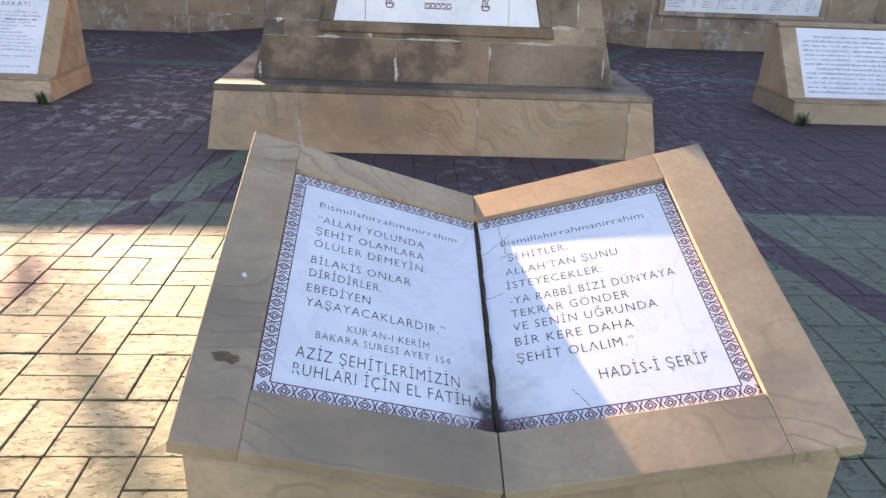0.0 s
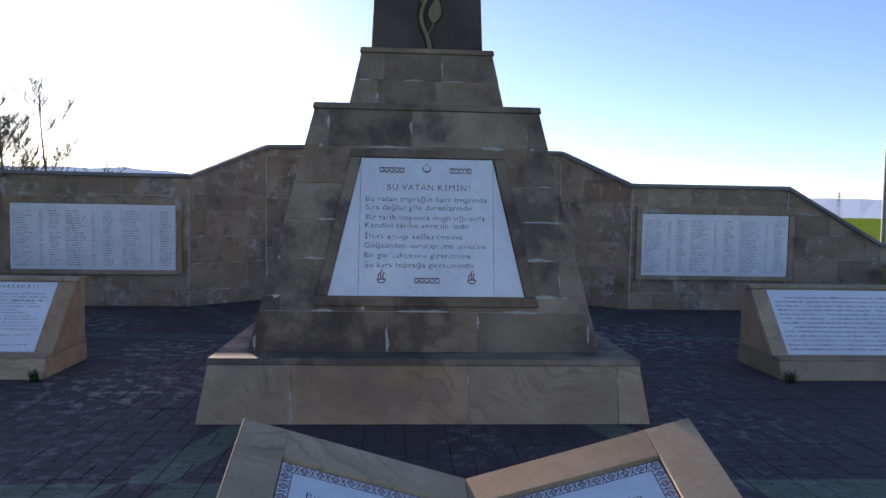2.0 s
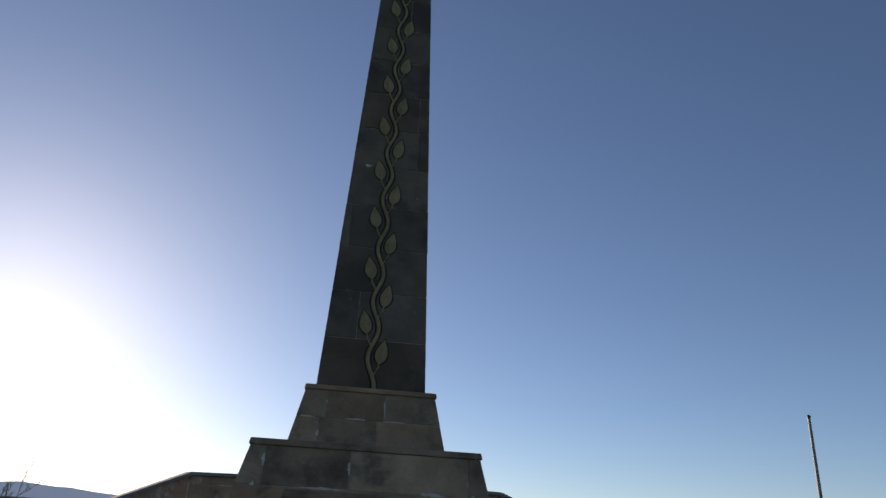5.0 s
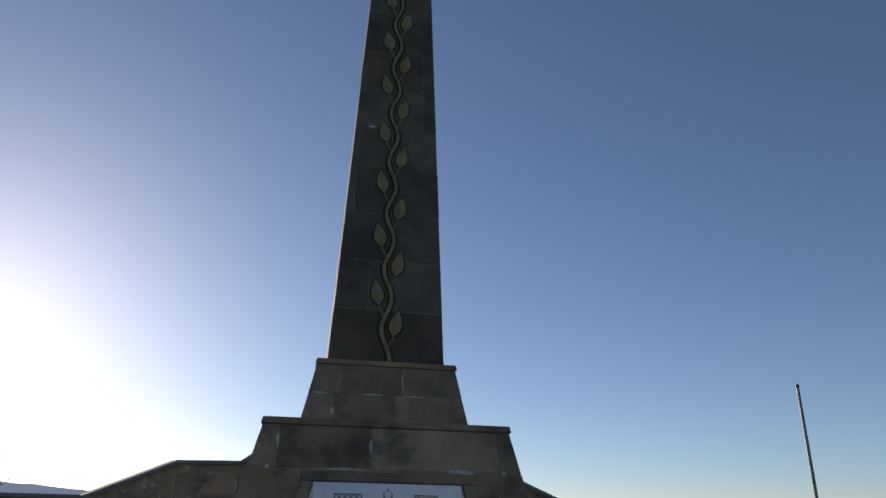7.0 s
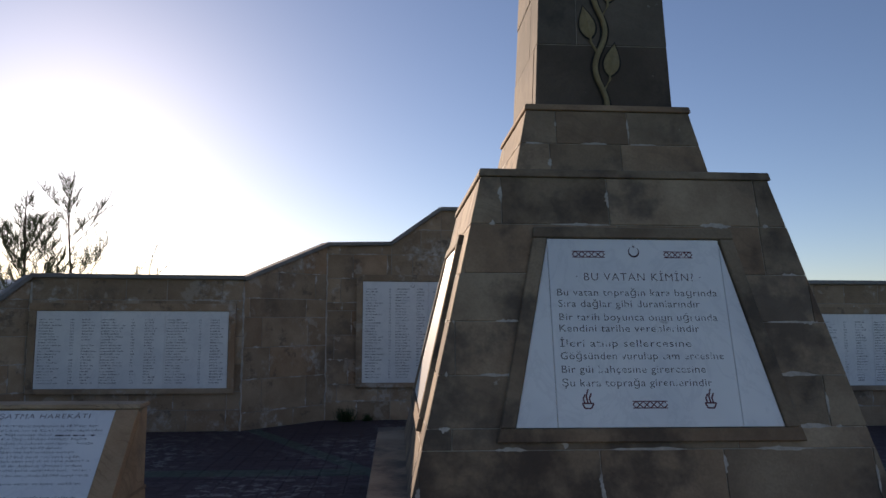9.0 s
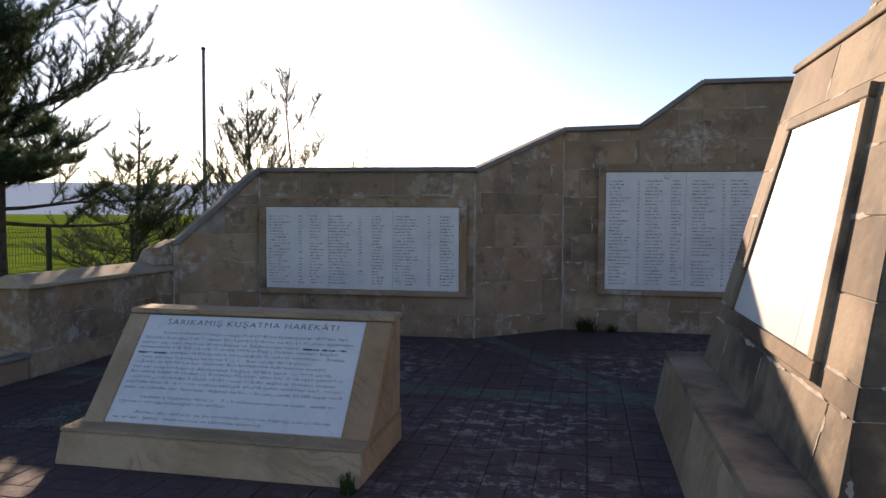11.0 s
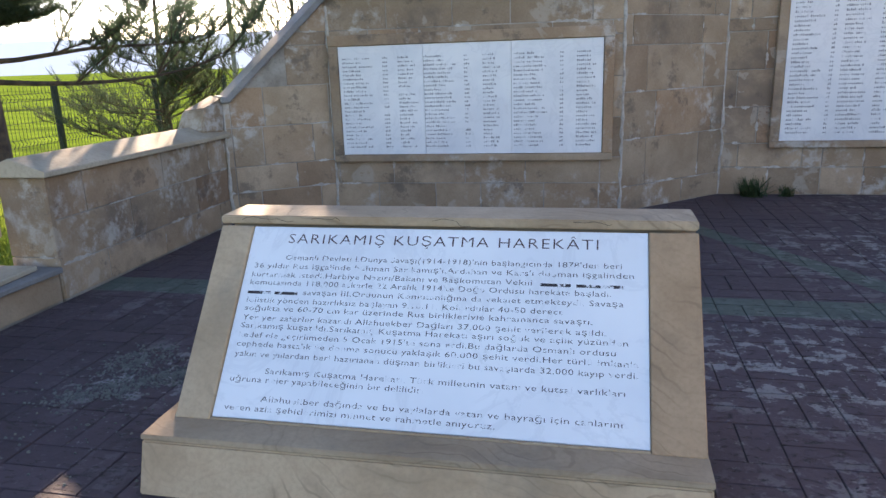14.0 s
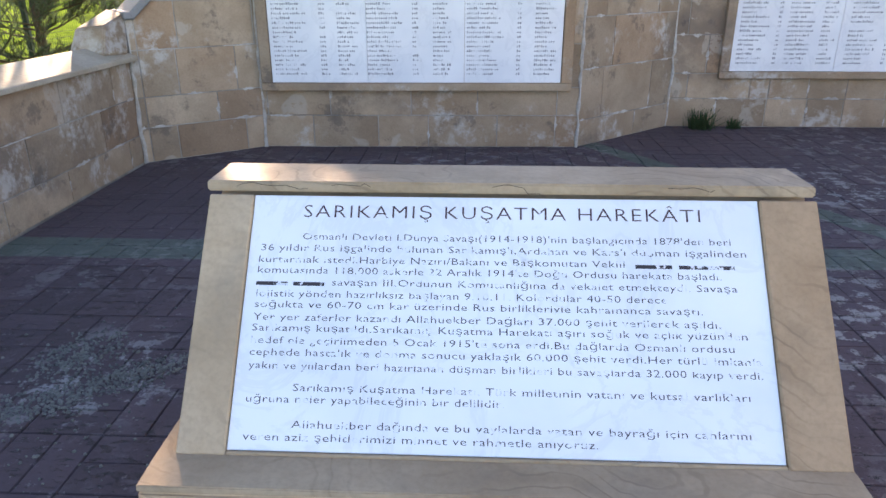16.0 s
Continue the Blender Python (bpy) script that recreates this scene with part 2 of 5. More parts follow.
def paving():
    """Stamped concrete, painted plum and green in bands round the monument, worn to bare grey in patches."""
    g = Graph("painted_stamped_concrete", 0.75)
    g.bsdf.inputs["Specular IOR Level"].default_value = 0.3
    x, y, z = g.split(g.pos)
    side = g.math("ABSOLUTE", g.math("SUBTRACT", x, 0.23))

    def near(value, centre, half):
        return g.math("LESS_THAN", g.math("ABSOLUTE", g.math("SUBTRACT", value, centre)), half)

    front = g.math("LESS_THAN", y, 4.43)
    ray = near(g.math("ADD", side, g.math("MULTIPLY", y, 0.31)), 3.14, 0.15)
    ray = g.math("MULTIPLY", ray, g.math("LESS_THAN", y, 5.7))
    flip = g.math("ABSOLUTE", g.math("SUBTRACT", front, ray))
    back = near(y, 9.43, 0.16)
    diag = g.math("MULTIPLY", near(g.math("SUBTRACT", y, g.math("MULTIPLY", side, 1.6)), 6.5, 0.2), g.math("GREATER_THAN", y, 9.2))
    green = g.math("MAXIMUM", flip, g.math("MAXIMUM", back, diag))
    blot = g.noise(1.9, 5.0, 0.6)
    plum = g.mix(blot, (0.10, 0.066, 0.070), (0.054, 0.040, 0.044))
    leaf = g.mix(blot, (0.165, 0.18, 0.12), (0.09, 0.115, 0.078))
    far = g.mix(blot, (0.10, 0.115, 0.09), (0.06, 0.078, 0.065))
    leaf = g.mix(g.math("GREATER_THAN", y, 5.7), leaf, far)
    col = g.mix(green, plum, leaf)
    tone = g.math("ADD", g.math("MULTIPLY", g.rand, 0.3), 0.85)
    col = g.mix(1.0, col, g.join(tone, tone, tone), "MULTIPLY")
    patch = g.math("MULTIPLY", g.step(g.noise(0.55, 3.0, 0.5), 0.44, 0.66), 0.5)
    for wx, wy, wr_ in ((-2.5, 6.7, 1.5), (-6.05, 8.0, 0.6), (-2.6, 8.6, 1.2), (-4.6, 10.4, 1.6), (3.2, 9.6, 2.2), (-1.6, 10.9, 1.2)):
        gap_x, gap_y = g.math("SUBTRACT", x, wx), g.math("SUBTRACT", y, wy)
        away = g.math("SQRT", g.math("ADD", g.math("MULTIPLY", gap_x, gap_x), g.math("MULTIPLY", gap_y, gap_y)))
        patch = g.math("MAXIMUM", patch, g.step(g.math("ADD", g.math("DIVIDE", away, wr_), g.math("MULTIPLY", g.noise(1.1, 4.0), 0.8)), 1.35, 0.55))
    flake = g.step(g.noise(6.5, 7.0, 0.72), 0.515, 0.575)
    col = g.mix(g.math("MULTIPLY", g.math("MULTIPLY", patch, flake), 0.58), col, (0.40, 0.395, 0.37))
    scuff = g.step(g.noise(22.0, 4.0, 0.7), 0.60, 0.70)
    col = g.mix(g.math("MULTIPLY", scuff, 0.30), col, (0.33, 0.32, 0.30))
    pits = g.step(g.noise(16.0, 6.0, 0.75, g.vec("MULTIPLY", g.pos, (1.0, 2.2, 1.0))), 0.575, 0.625)
    spall = g.math("MULTIPLY", g.step(g.noise(13.0, 8.0, 0.82, g.vec("MULTIPLY", g.pos, (1.0, 1.9, 1.0))), 0.55, 0.585), g.step(g.noise(2.6, 3.0, 0.5), 0.50, 0.60))
    pits = g.math("MAXIMUM", pits, spall)
    col = g.mix(g.math("MULTIPLY", pits, 0.8), col, (0.04, 0.035, 0.03))
    relief = g.math("SUBTRACT", g.math("ADD", g.math("MULTIPLY", g.noise(9.0, 5.0), 1.0), g.math("MULTIPLY", scuff, 0.3)), pits)
    return g.done(col, relief, 0.75, 0.014)


PAVING = paving()


def field():
    g = Graph("green_field", 0.95)
    g.bsdf.inputs["Specular IOR Level"].default_value = 0.0
    x, y, z = g.split(g.pos)
    rows = g.noise(0.05, 3.0, 0.6, g.vec("MULTIPLY", g.pos, (0.35, 4.0, 1.0)))
    near = g.noise(1.2, 6.0, 0.65)
    fine = g.noise(14.0, 4.0, 0.7)
    col = g.mix(g.step(near, 0.3, 0.7), (0.185, 0.27, 0.035), (0.095, 0.155, 0.02))
    col = g.mix(g.math("MULTIPLY", g.step(rows, 0.54, 0.64), 0.7), col, (0.05, 0.075, 0.02))
    col = g.mix(g.math("MULTIPLY", g.step(fine, 0.5, 0.75), 0.4), col, (0.28, 0.35, 0.06))
    return g.done(col, g.math("ADD", near, fine), 0.8, 0.08)


FIELD = field()


def leafy(name, a, b, through_light):
    g = Graph(name, 0.6)
    g.bsdf.inputs["Specular IOR Level"].default_value = 0.15
    col = g.mix(g.noise(3.0, 3.0), a, b)
    trans = g.nt.nodes.new("ShaderNodeBsdfTranslucent")
    blend = g.nt.nodes.new("ShaderNodeMixShader")
    g.put(trans.inputs[0], col)
    blend.inputs[0].default_value = through_light
    g.nt.links.new(g.bsdf.outputs[0], blend.inputs[1])
    g.nt.links.new(trans.outputs[0], blend.inputs[2])
    g.nt.links.new(blend.outputs[0], g.nt.nodes["Material Output"].inputs[0])
    return g.done(col)


NEEDLES = leafy("pine_needles", (0.055, 0.088, 0.052), (0.085, 0.12, 0.068), 0.4)
GRASS = leafy("grass_blades", (0.16, 0.24, 0.035), (0.27, 0.33, 0.07), 0.45)
WEED = leafy("dark_weed", (0.04, 0.07, 0.03), (0.07, 0.10, 0.04), 0.3)


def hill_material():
    g = Graph("painted_haze_hills", 1.0)
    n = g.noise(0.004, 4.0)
    # Distance haze is painted in: pale blue colour plus a weak glow.
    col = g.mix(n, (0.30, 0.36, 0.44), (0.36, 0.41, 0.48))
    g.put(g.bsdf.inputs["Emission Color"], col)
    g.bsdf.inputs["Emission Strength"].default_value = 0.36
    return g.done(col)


HILLS = hill_material()


# ---- building helpers ----
def mesh_of(name, verts, faces, material):
    me = bpy.data.meshes.new(name)
    me.from_pydata([tuple(v) for v in verts], [], faces)
    me.materials.append(material)
    me.update()
    return me


def from_bm(name, bm, material):
    bmesh.ops.recalc_face_normals(bm, faces=bm.faces)
    me = bpy.data.meshes.new(name)
    bm.to_mesh(me)
    bm.free()
    me.materials.append(material)
    return me


def part(name, bm, material, parent, label=""):
    """Links a bmesh or mesh as one object under a thing or a part."""
    me = bm if isinstance(bm, bpy.types.Mesh) else from_bm(name, bm, material)
    ob = new(name, me)
    ob.parent = parent
    return tagged(ob, label) if label else ob


def thing(name, at, label, category, group=""):
    ob = new(name)
    ob.matrix_basis = Matrix.Translation(at)
    ob.empty_display_size = 0.1
    return tagged(ob, label, category, group)


def bevelled(bm, width=0.008, segments=2):
    bmesh.ops.remove_doubles(bm, verts=bm.verts, dist=1e-5)
    edges = [e for e in bm.edges if len(e.link_faces) == 2 and e.calc_face_angle(0) > 0.4]
    bmesh.ops.bevel(bm, geom=edges, offset=width, segments=segments, affect="EDGES", clamp_overlap=True)
    return bm


def hull(points, bevel=0.008, segments=2):
    """A convex solid round the points."""
    bm = bmesh.new()
    vs = [bm.verts.new(p) for p in points]
    out = bmesh.ops.convex_hull(bm, input=vs)
    bmesh.ops.delete(bm, geom=[v for v in out["geom_interior"] + out["geom_unused"] if isinstance(v, bmesh.types.BMVert)], context="VERTS")
    bmesh.ops.dissolve_limit(bm, angle_limit=0.01, verts=bm.verts, edges=bm.edges)
    bmesh.ops.recalc_face_normals(bm, faces=bm.faces)
    return bevelled(bm, bevel, segments) if bevel else bm


def box(x0, x1, y0, y1, z0, z1, bevel=0.008, segments=2):
    return hull([(x, y, z) for x in (x0, x1) for y in (y0, y1) for z in (z0, z1)], bevel, segments)


def prism(outline, axes, depth, bevel=0.006):
    """A flat outline in (u, v), pushed out by depth along w; axes = (origin, u, v, w)."""
    o, u, v, w = axes
    bm = bmesh.new()
    a = [bm.verts.new(o + u * p + v * q) for p, q in outline]
    b = [bm.verts.new(o + u * p + v * q + w * depth) for p, q in outline]
    bm.faces.new(a), bm.faces.new(b)
    for i in range(len(a)):
        j = (i + 1) % len(a)
        bm.faces.new((a[i], a[j], b[j], b[i]))
    bmesh.ops.recalc_face_normals(bm, faces=bm.faces)
    return bevelled(bm, bevel, 1) if bevel else bm


def world_off(ob):
    off = Vector()
    while ob is not None:
        off += ob.matrix_basis.translation
        ob = ob.parent
    return off


def clip(poly, inside, cross):
    out = []
    for i, p in enumerate(poly):
        q = poly[(i + 1) % len(poly)]
        if inside(p):
            out.append(p)
        if inside(p) != inside(q):
            out.append(cross(p, q))
    return out


def clip_convex(poly, shape):
    """The part of poly within the convex shape, both counter-clockwise."""
    for i, a in enumerate(shape):
        b = shape[(i + 1) % len(shape)]

        def side(p, a=a, b=b):
            return (b[0] - a[0]) * (p[1] - a[1]) - (b[1] - a[1]) * (p[0] - a[0])

        def cross(p, q, side=side):
            s, t = side(p), side(q)
            k = s / (s - t)
            return (p[0] + (q[0] - p[0]) * k, p[1] + (q[1] - p[1]) * k)

        poly = clip(poly, lambda p, side=side: side(p) >= 0, cross)
        if len(poly) < 3:
            return []
    return poly


def area(poly):
    return 0.5 * sum(p[0] * q[1] - q[0] * p[1] for p, q in zip(poly, poly[1:] + poly[:1]))


def inset(poly, d):
    """The convex counter-clockwise poly with every side moved in by d."""
    out = poly
    for i, a in enumerate(poly):
        b = poly[(i + 1) % len(poly)]
        l = math.hypot(b[0] - a[0], b[1] - a[1])
        if l < 1e-6:
            continue
        nx, ny = -(b[1] - a[1]) / l * d, (b[0] - a[0]) / l * d

        def side(p, a=a, b=b, nx=nx, ny=ny):
            return (b[0] - a[0]) * (p[1] - a[1] - ny) - (b[1] - a[1]) * (p[0] - a[0] - nx)

        def cross(p, q, side=side):
            s, t = side(p), side(q)
            k = s / (s - t)
            return (p[0] + (q[0] - p[0]) * k, p[1] + (q[1] - p[1]) * k)

        out = clip(out, lambda p, side=side: side(p) >= 0, cross)
        if len(out) < 3:
            return []
    return out


def on_border(shape, p, q):
    """Whether the edge from p to q runs along the rim of a convex shape."""
    for a, b in zip(shape, shape[1:] + shape[:1]):
        l = math.hypot(b[0] - a[0], b[1] - a[1]) or 1
        if all(abs((b[0] - a[0]) * (s[1] - a[1]) - (b[1] - a[1]) * (s[0] - a[0])) / l < 0.03 for s in (p, q)):
            return True
    return False


def stone_face(parent, axes, shape, courses, width, material, rng, proud=0.006, gap=0.005, name="stone_block", smear=0.9):
    """Blocks in courses over a convex face; each is a chamfered slab of its own."""
    o, u, v, w = axes
    smears = ([], [])
    lo, hi = min(p[0] for p in shape), max(p[0] for p in shape)
    for row, (v0, v1) in enumerate(zip(courses, courses[1:])):
        at = lo - rng.uniform(0.2, 0.9) * width
        while at < hi:
            step = width * rng.uniform(0.75, 1.3)
            cell = clip_convex([(at, v0), (at + step, v0), (at + step, v1), (at, v1)], shape)
            at += step
            if len(cell) < 3 or area(cell) < 0.006:
                continue
            outer = inset(cell, gap)
            top = inset(cell, gap + 0.003)
            if len(outer) < 3 or len(outer) != len(top):
                continue
            d = proud + rng.uniform(-0.002, 0.003)
            n = len(outer)
            vs = [o + u * p + v * q - w * 0.02 for p, q in outer] + [o + u * p + v * q + w * (d - 0.003) for p, q in outer] + [o + u * p + v * q + w * d for p, q in top]
            fs = [tuple(range(2 * n, 3 * n))]
            for i in range(n):
                j = (i + 1) % n
                fs += [(i, j, n + j, n + i), (n + i, n + j, 2 * n + j, 2 * n + i)]
            inv = world_off(parent)
            ob = new(name, mesh_of(name, [p - inv for p in vs], fs, material))
            ob.parent = parent
            for (p, q), chance in zip(zip(cell, cell[1:] + cell[:1]), (0.55, 0.3, 0.2, 0.3)):
                if rng.random() < chance * smear and not on_border(shape, p, q):
                    smear_on(smears, (o - inv, u, v, w), p, q, d + 0.0015, rng)
    if smears[1]:
        tagged(part("smeared_mortar", mesh_of("smeared_mortar", *smears, SMEAR), None, parent, "pale smeared pointing mortar"), kind="stuff")


def smear_on(store, axes, p, q, lift, rng):
    """A ragged strip of spilt mortar along part of the joint from p to q."""
    o, u, v, w = axes
    a = rng.uniform(0, 0.6)
    b = a + rng.uniform(0.15, 0.5)
    n = 9
    l = math.hypot(q[0] - p[0], q[1] - p[1]) or 1
    nx, ny = -(q[1] - p[1]) / l, (q[0] - p[0]) / l
    base = len(store[0])
    fat = rng.uniform(0.007, 0.022)
    for i in range(n + 1):
        t = min(a + (b - a) * i / n, 1.0)
        x, y = p[0] + (q[0] - p[0]) * t, p[1] + (q[1] - p[1]) * t
        end = math.sin(math.pi * i / n) ** 0.6
        up, down = fat * end * rng.uniform(0.3, 1.5) + 0.0015, fat * end * rng.uniform(0.1, 0.7) + 0.0015
        for k in (up, -down):
            store[0].append(o + u * (x + nx * k) + v * (y + ny * k) + w * lift)
    for i in range(n):
        c = base + 2 * i
        store[1].append((c, c + 1, c + 3, c + 2))


def tube_lists(store, points, radii, sides):
    """A tapered tube along the points, added to lists of vertices and faces."""
    vs, fs = store
    base = len(vs)
    for i, p in enumerate(points):
        d = (points[min(i + 1, len(points) - 1)] - points[max(i - 1, 0)]).normalized()
        a = d.cross(Vector((0, 0, 1)) if abs(d.z) < 0.9 else Vector((1, 0, 0))).normalized()
        b = d.cross(a)
        vs.extend(p + (a * math.cos(k * math.tau / sides) + b * math.sin(k * math.tau / sides)) * radii[i] for k in range(sides))
    for i in range(len(points) - 1):
        for k in range(sides):
            c, e = base + i * sides + k, base + i * sides + (k + 1) % sides
            fs.append((c, e, e + sides, c + sides))


def tube(points, radii, sides=8):
    """A tapered round tube along the points."""
    bm = bmesh.new()
    rings = []
    for i, p in enumerate(points):
        p = Vector(p)
        d = (Vector(points[min(i + 1, len(points) - 1)]) - Vector(points[max(i - 1, 0)])).normalized()
        a = d.cross(Vector((0, 0, 1)) if abs(d.z) < 0.9 else Vector((1, 0, 0))).normalized()
        b = d.cross(a)
        rings.append([bm.verts.new(p + (a * math.cos(k * math.tau / sides) + b * math.sin(k * math.tau / sides)) * radii[i]) for k in range(sides)])
    for r, s in zip(rings, rings[1:]):
        for k in range(sides):
            bm.faces.new((r[k], r[(k + 1) % sides], s[(k + 1) % sides], s[k]))
    bm.faces.new(rings[0]), bm.faces.new(rings[-1])
    return bm


LINES = []


def inscription(parent, words, axes, u0, u1, v, cap, material, name="inscription"):
    """One line of cut lettering from u0 to u1 with its foot at v."""
    data = bpy.data.curves.new(name, "FONT")
    data.body, data.resolution_u, data.extrude, data.offset = words, 2, 0.0, -0.010 if material == INK else -0.006
    data.space_character = 1.14 if words.isupper() else 1.06
    data.materials.append(material)
    ob = new(name, data)
    ob.parent = parent
    LINES.append((ob, axes, u0, u1, v, cap))
    return ob


def lay_on(ob, surface, u0, u1, foot, cap):
    """The line of letters as a mesh that follows a curved surface(u, v, height)."""
    me = bpy.data.meshes.new_from_object(ob)
    left = min(p.co.x for p in me.vertices)
    sx = (u1 - u0) / (max(p.co.x for p in me.vertices) - left)
    off = world_off(ob.parent)
    for p in me.vertices:
        p.co = surface(u0 + (p.co.x - left) * sx, foot + p.co.y * cap / 0.7, 0.00015) - off
    parent = ob.parent
    bpy.data.objects.remove(ob)
    line = new("inscription", me)
    line.parent = parent
    tagged(line, kind="stuff")


def set_lines():
    bpy.context.view_layer.update()
    for ob, axes, u0, u1, foot, cap in LINES:
        if callable(axes):
            lay_on(ob, axes, u0, u1, foot, cap)
            continue
        o, u, v, w = axes
        m = Matrix((u, v, w)).transposed().to_4x4()
        left = min(c[0] for c in ob.bound_box)
        wide = max(c[0] for c in ob.bound_box) - left
        sx = (u1 - u0) / wide
        m.translation = o + u * (u0 - left * sx) + v * foot
        base = Matrix.Translation(-world_off(ob.parent))
        ob.matrix_basis = base @ m @ Matrix.Diagonal((sx, cap / 0.7, 1, 1))


def bars(axes, rects, lift=0.0, thick=0.0012):
    """Thin raised bars (u0, u1, v0, v1) in one mesh."""
    o, u, v, w = axes
    vs, fs = [], []
    for a, b, c, d in rects:
        n = len(vs)
        for h in (lift, lift + thick):
            vs += [o + u * p + v * q + w * h for p, q in ((a, c), (b, c), (b, d), (a, d))]
        fs += [(n + 4, n + 5, n + 6, n + 7), (n, n + 1, n + 5, n + 4), (n + 1, n + 2, n + 6, n + 5), (n + 2, n + 3, n + 7, n + 6), (n + 3, n, n + 4, n + 7)]
    return vs, fs


def strokes(axes, segs, width, thick=0.0012):
    """Line segments (u0, v0, u1, v1) drawn as thin bars in one mesh; axes may be a surface(u, v, height)."""
    if not callable(axes):
        o, u, v, w = axes

        def surface(p, q, h):
            return o + u * p + v * q + w * h
    else:
        surface = axes
    vs, fs = [], []
    for a, b, c, d in segs:
        l = math.hypot(c - a, d - b) or 1
        px, py = -(d - b) / l * width / 2, (c - a) / l * width / 2
        n = len(vs)
        for h in (0.0, thick):
            vs += [surface(p, q, h) for p, q in ((a - px, b - py), (c - px, d - py), (c + px, d + py), (a + px, b + py))]
        fs += [(n + 4, n + 5, n + 6, n + 7), (n, n + 1, n + 5, n + 4), (n + 1, n + 2, n + 6, n + 5), (n + 2, n + 3, n + 7, n + 6), (n + 3, n, n + 4, n + 7)]
    return vs, fs


def local(vs, parent):
    off = world_off(parent)
    return [p - off for p in vs]


def put_mesh(name, vsfs, material, parent, label=""):
    return part(name, mesh_of(name, local(vsfs[0], parent), vsfs[1], material), None, parent, label)


def put_bm(name, bm, material, parent, label=""):
    """Like part(), for a bmesh given in world coordinates under a thing at its base."""
    top = parent
    off = Vector()
    while top is not None:
        off += top.matrix_basis.translation
        top = top.parent
    bmesh.ops.translate(bm, verts=bm.verts, vec=-off)
    return part(name, bm, material, parent, label)


X, Y, Z = Vector((1, 0, 0)), Vector((0, 1, 0)), Vector((0, 0, 1))
RNG = random.Random(7)

# ---- ground and distance ----
def ground_sheet():
    radii = [0, 6, 12, 20, 35, 60, 120, 300, 800, 2000, 4500]
    vs, fs = [(0.0, 8.0, -0.06)], []
    for r in radii[1:]:
        for k in range(48):
            a = k * math.tau / 48
            vs.append((r * math.cos(a), 8 + r * math.sin(a), -0.06))
    fs += [(0, 1 + k, 1 + (k + 1) % 48) for k in range(48)]
    for i in range(len(radii) - 2):
        for k in range(48):
            a, b = 1 + i * 48 + k, 1 + i * 48 + (k + 1) % 48
            fs.append((a, a + 48, b + 48, b))
    tagged(new("ground", mesh_of("ground", vs, fs, FIELD)), "bright green grass field stretching to the horizon", "ground", kind="structure")


def far_hills():
    vs, fs = [], []
    n = 160
    for i in range(n + 1):
        az = radians(-80 + 160 * i / n)
        d = math.degrees(az)
        up = 1.25 + 1.5 * math.exp(-((d + 21) / 11) ** 2) + 0.9 * math.exp(-((d + 40) / 12) ** 2)
        up += 0.35 * noise.noise((d * 0.11, 0, 3)) + 0.12 * noise.noise((d * 0.5, 0, 5))
        for r, h in ((3600, -2.0), (3900, 3900 * math.tan(radians(max(up, 0.3))))):
            vs.append((r * math.sin(az), r * math.cos(az), h))
    for i in range(n):
        fs.append((2 * i, 2 * i + 2, 2 * i + 3, 2 * i + 1))
    tagged(new("backdrop", mesh_of("backdrop", vs, fs, HILLS)), "pale blue hills on the horizon with painted haze", "hills", kind="structure")


ground_sheet()
far_hills()

# ---- walls ----
THICK = 0.40


def wall(name, p, q, profile, label, courses, width, rng, coping=COPING, lip=0.045, thick=THICK):
    """A stone-faced wall from p to q (left to right as seen from the plaza), with its top along (distance, height)."""
    p, q = Vector((*p, 0)), Vector((*q, 0))
    u = (q - p).normalized()
    w = u.cross(Z)
    size = (q - p).length
    prof = [(s * size, h) for s, h in profile]
    core = bmesh.new()
    outline = [(0, -0.1), (size, -0.1)] + prof[::-1]
    front = [core.verts.new(p + u * a + Z * b) for a, b in outline]
    rear = [core.verts.new(p + u * a + Z * b - w * thick) for a, b in outline]
    core.faces.new(front), core.faces.new(rear)
    for i in range(len(front)):
        j = (i + 1) % len(front)
        core.faces.new((front[i], front[j], rear[j], rear[i]))
    ob = tagged(new(name, from_bm(name, core, MORTAR)), label, "wall", kind="structure")
    for (a, h), (b, k) in zip(prof, prof[1:]):
        shape = [(a, 0.0), (b, 0.0), (b, k - 0.004), (a, h - 0.004)]
        stone_face(ob, (p, u, Z, w), shape, courses, width, STONE_WALL, rng)
        d = Vector((b - a, 0, k - h)).normalized()
        up = Vector((-d.z, 0, d.x))
        flat = [(a - d.x * 0.012, h - d.z * 0.012), (b + d.x * 0.012, k + d.z * 0.012)]
        pts = []
        for s, t in flat:
            for out in (lip + 0.02, -thick - min(lip, thick * 0.2)):
                for lift in (0.001, 0.062):
                    g = p + u * (s + up.x * lift) + Z * (t + up.z * lift) + w * out
                    pts.append(g)
        put_bm("coping_slab", hull(pts, 0.008, 1), coping, ob, "grey stone coping slab")
    return ob


CX = 0.23
TALL_COURSES = [0, 0.25, 0.72, 1.18, 1.62, 1.9, 2.3, 2.8, 3.3]
COURSES = [0, 0.30, 0.56, 0.95, 1.34, 1.73, 1.86, 2.25, 2.64, 3.05, 3.5]
wr = random.Random(21)
wall("wall_north", (-2.46, 13.23), (2.98, 13.23), [(0, 2.77), (0.19, 2.79), (0.338, 3.37), (0.662, 3.37), (0.81, 2.79), (1, 2.77)], "tall stepped memorial wall of brown sandstone blocks", COURSES, 0.62, wr)
wall("wall_north_west", (-3.55, 12.20), (-2.46, 13.23), [(0, 2.145), (1, 2.77)], "sandstone wall section with a sloping grey coping", TALL_COURSES, 0.85, wr, thick=0.1)
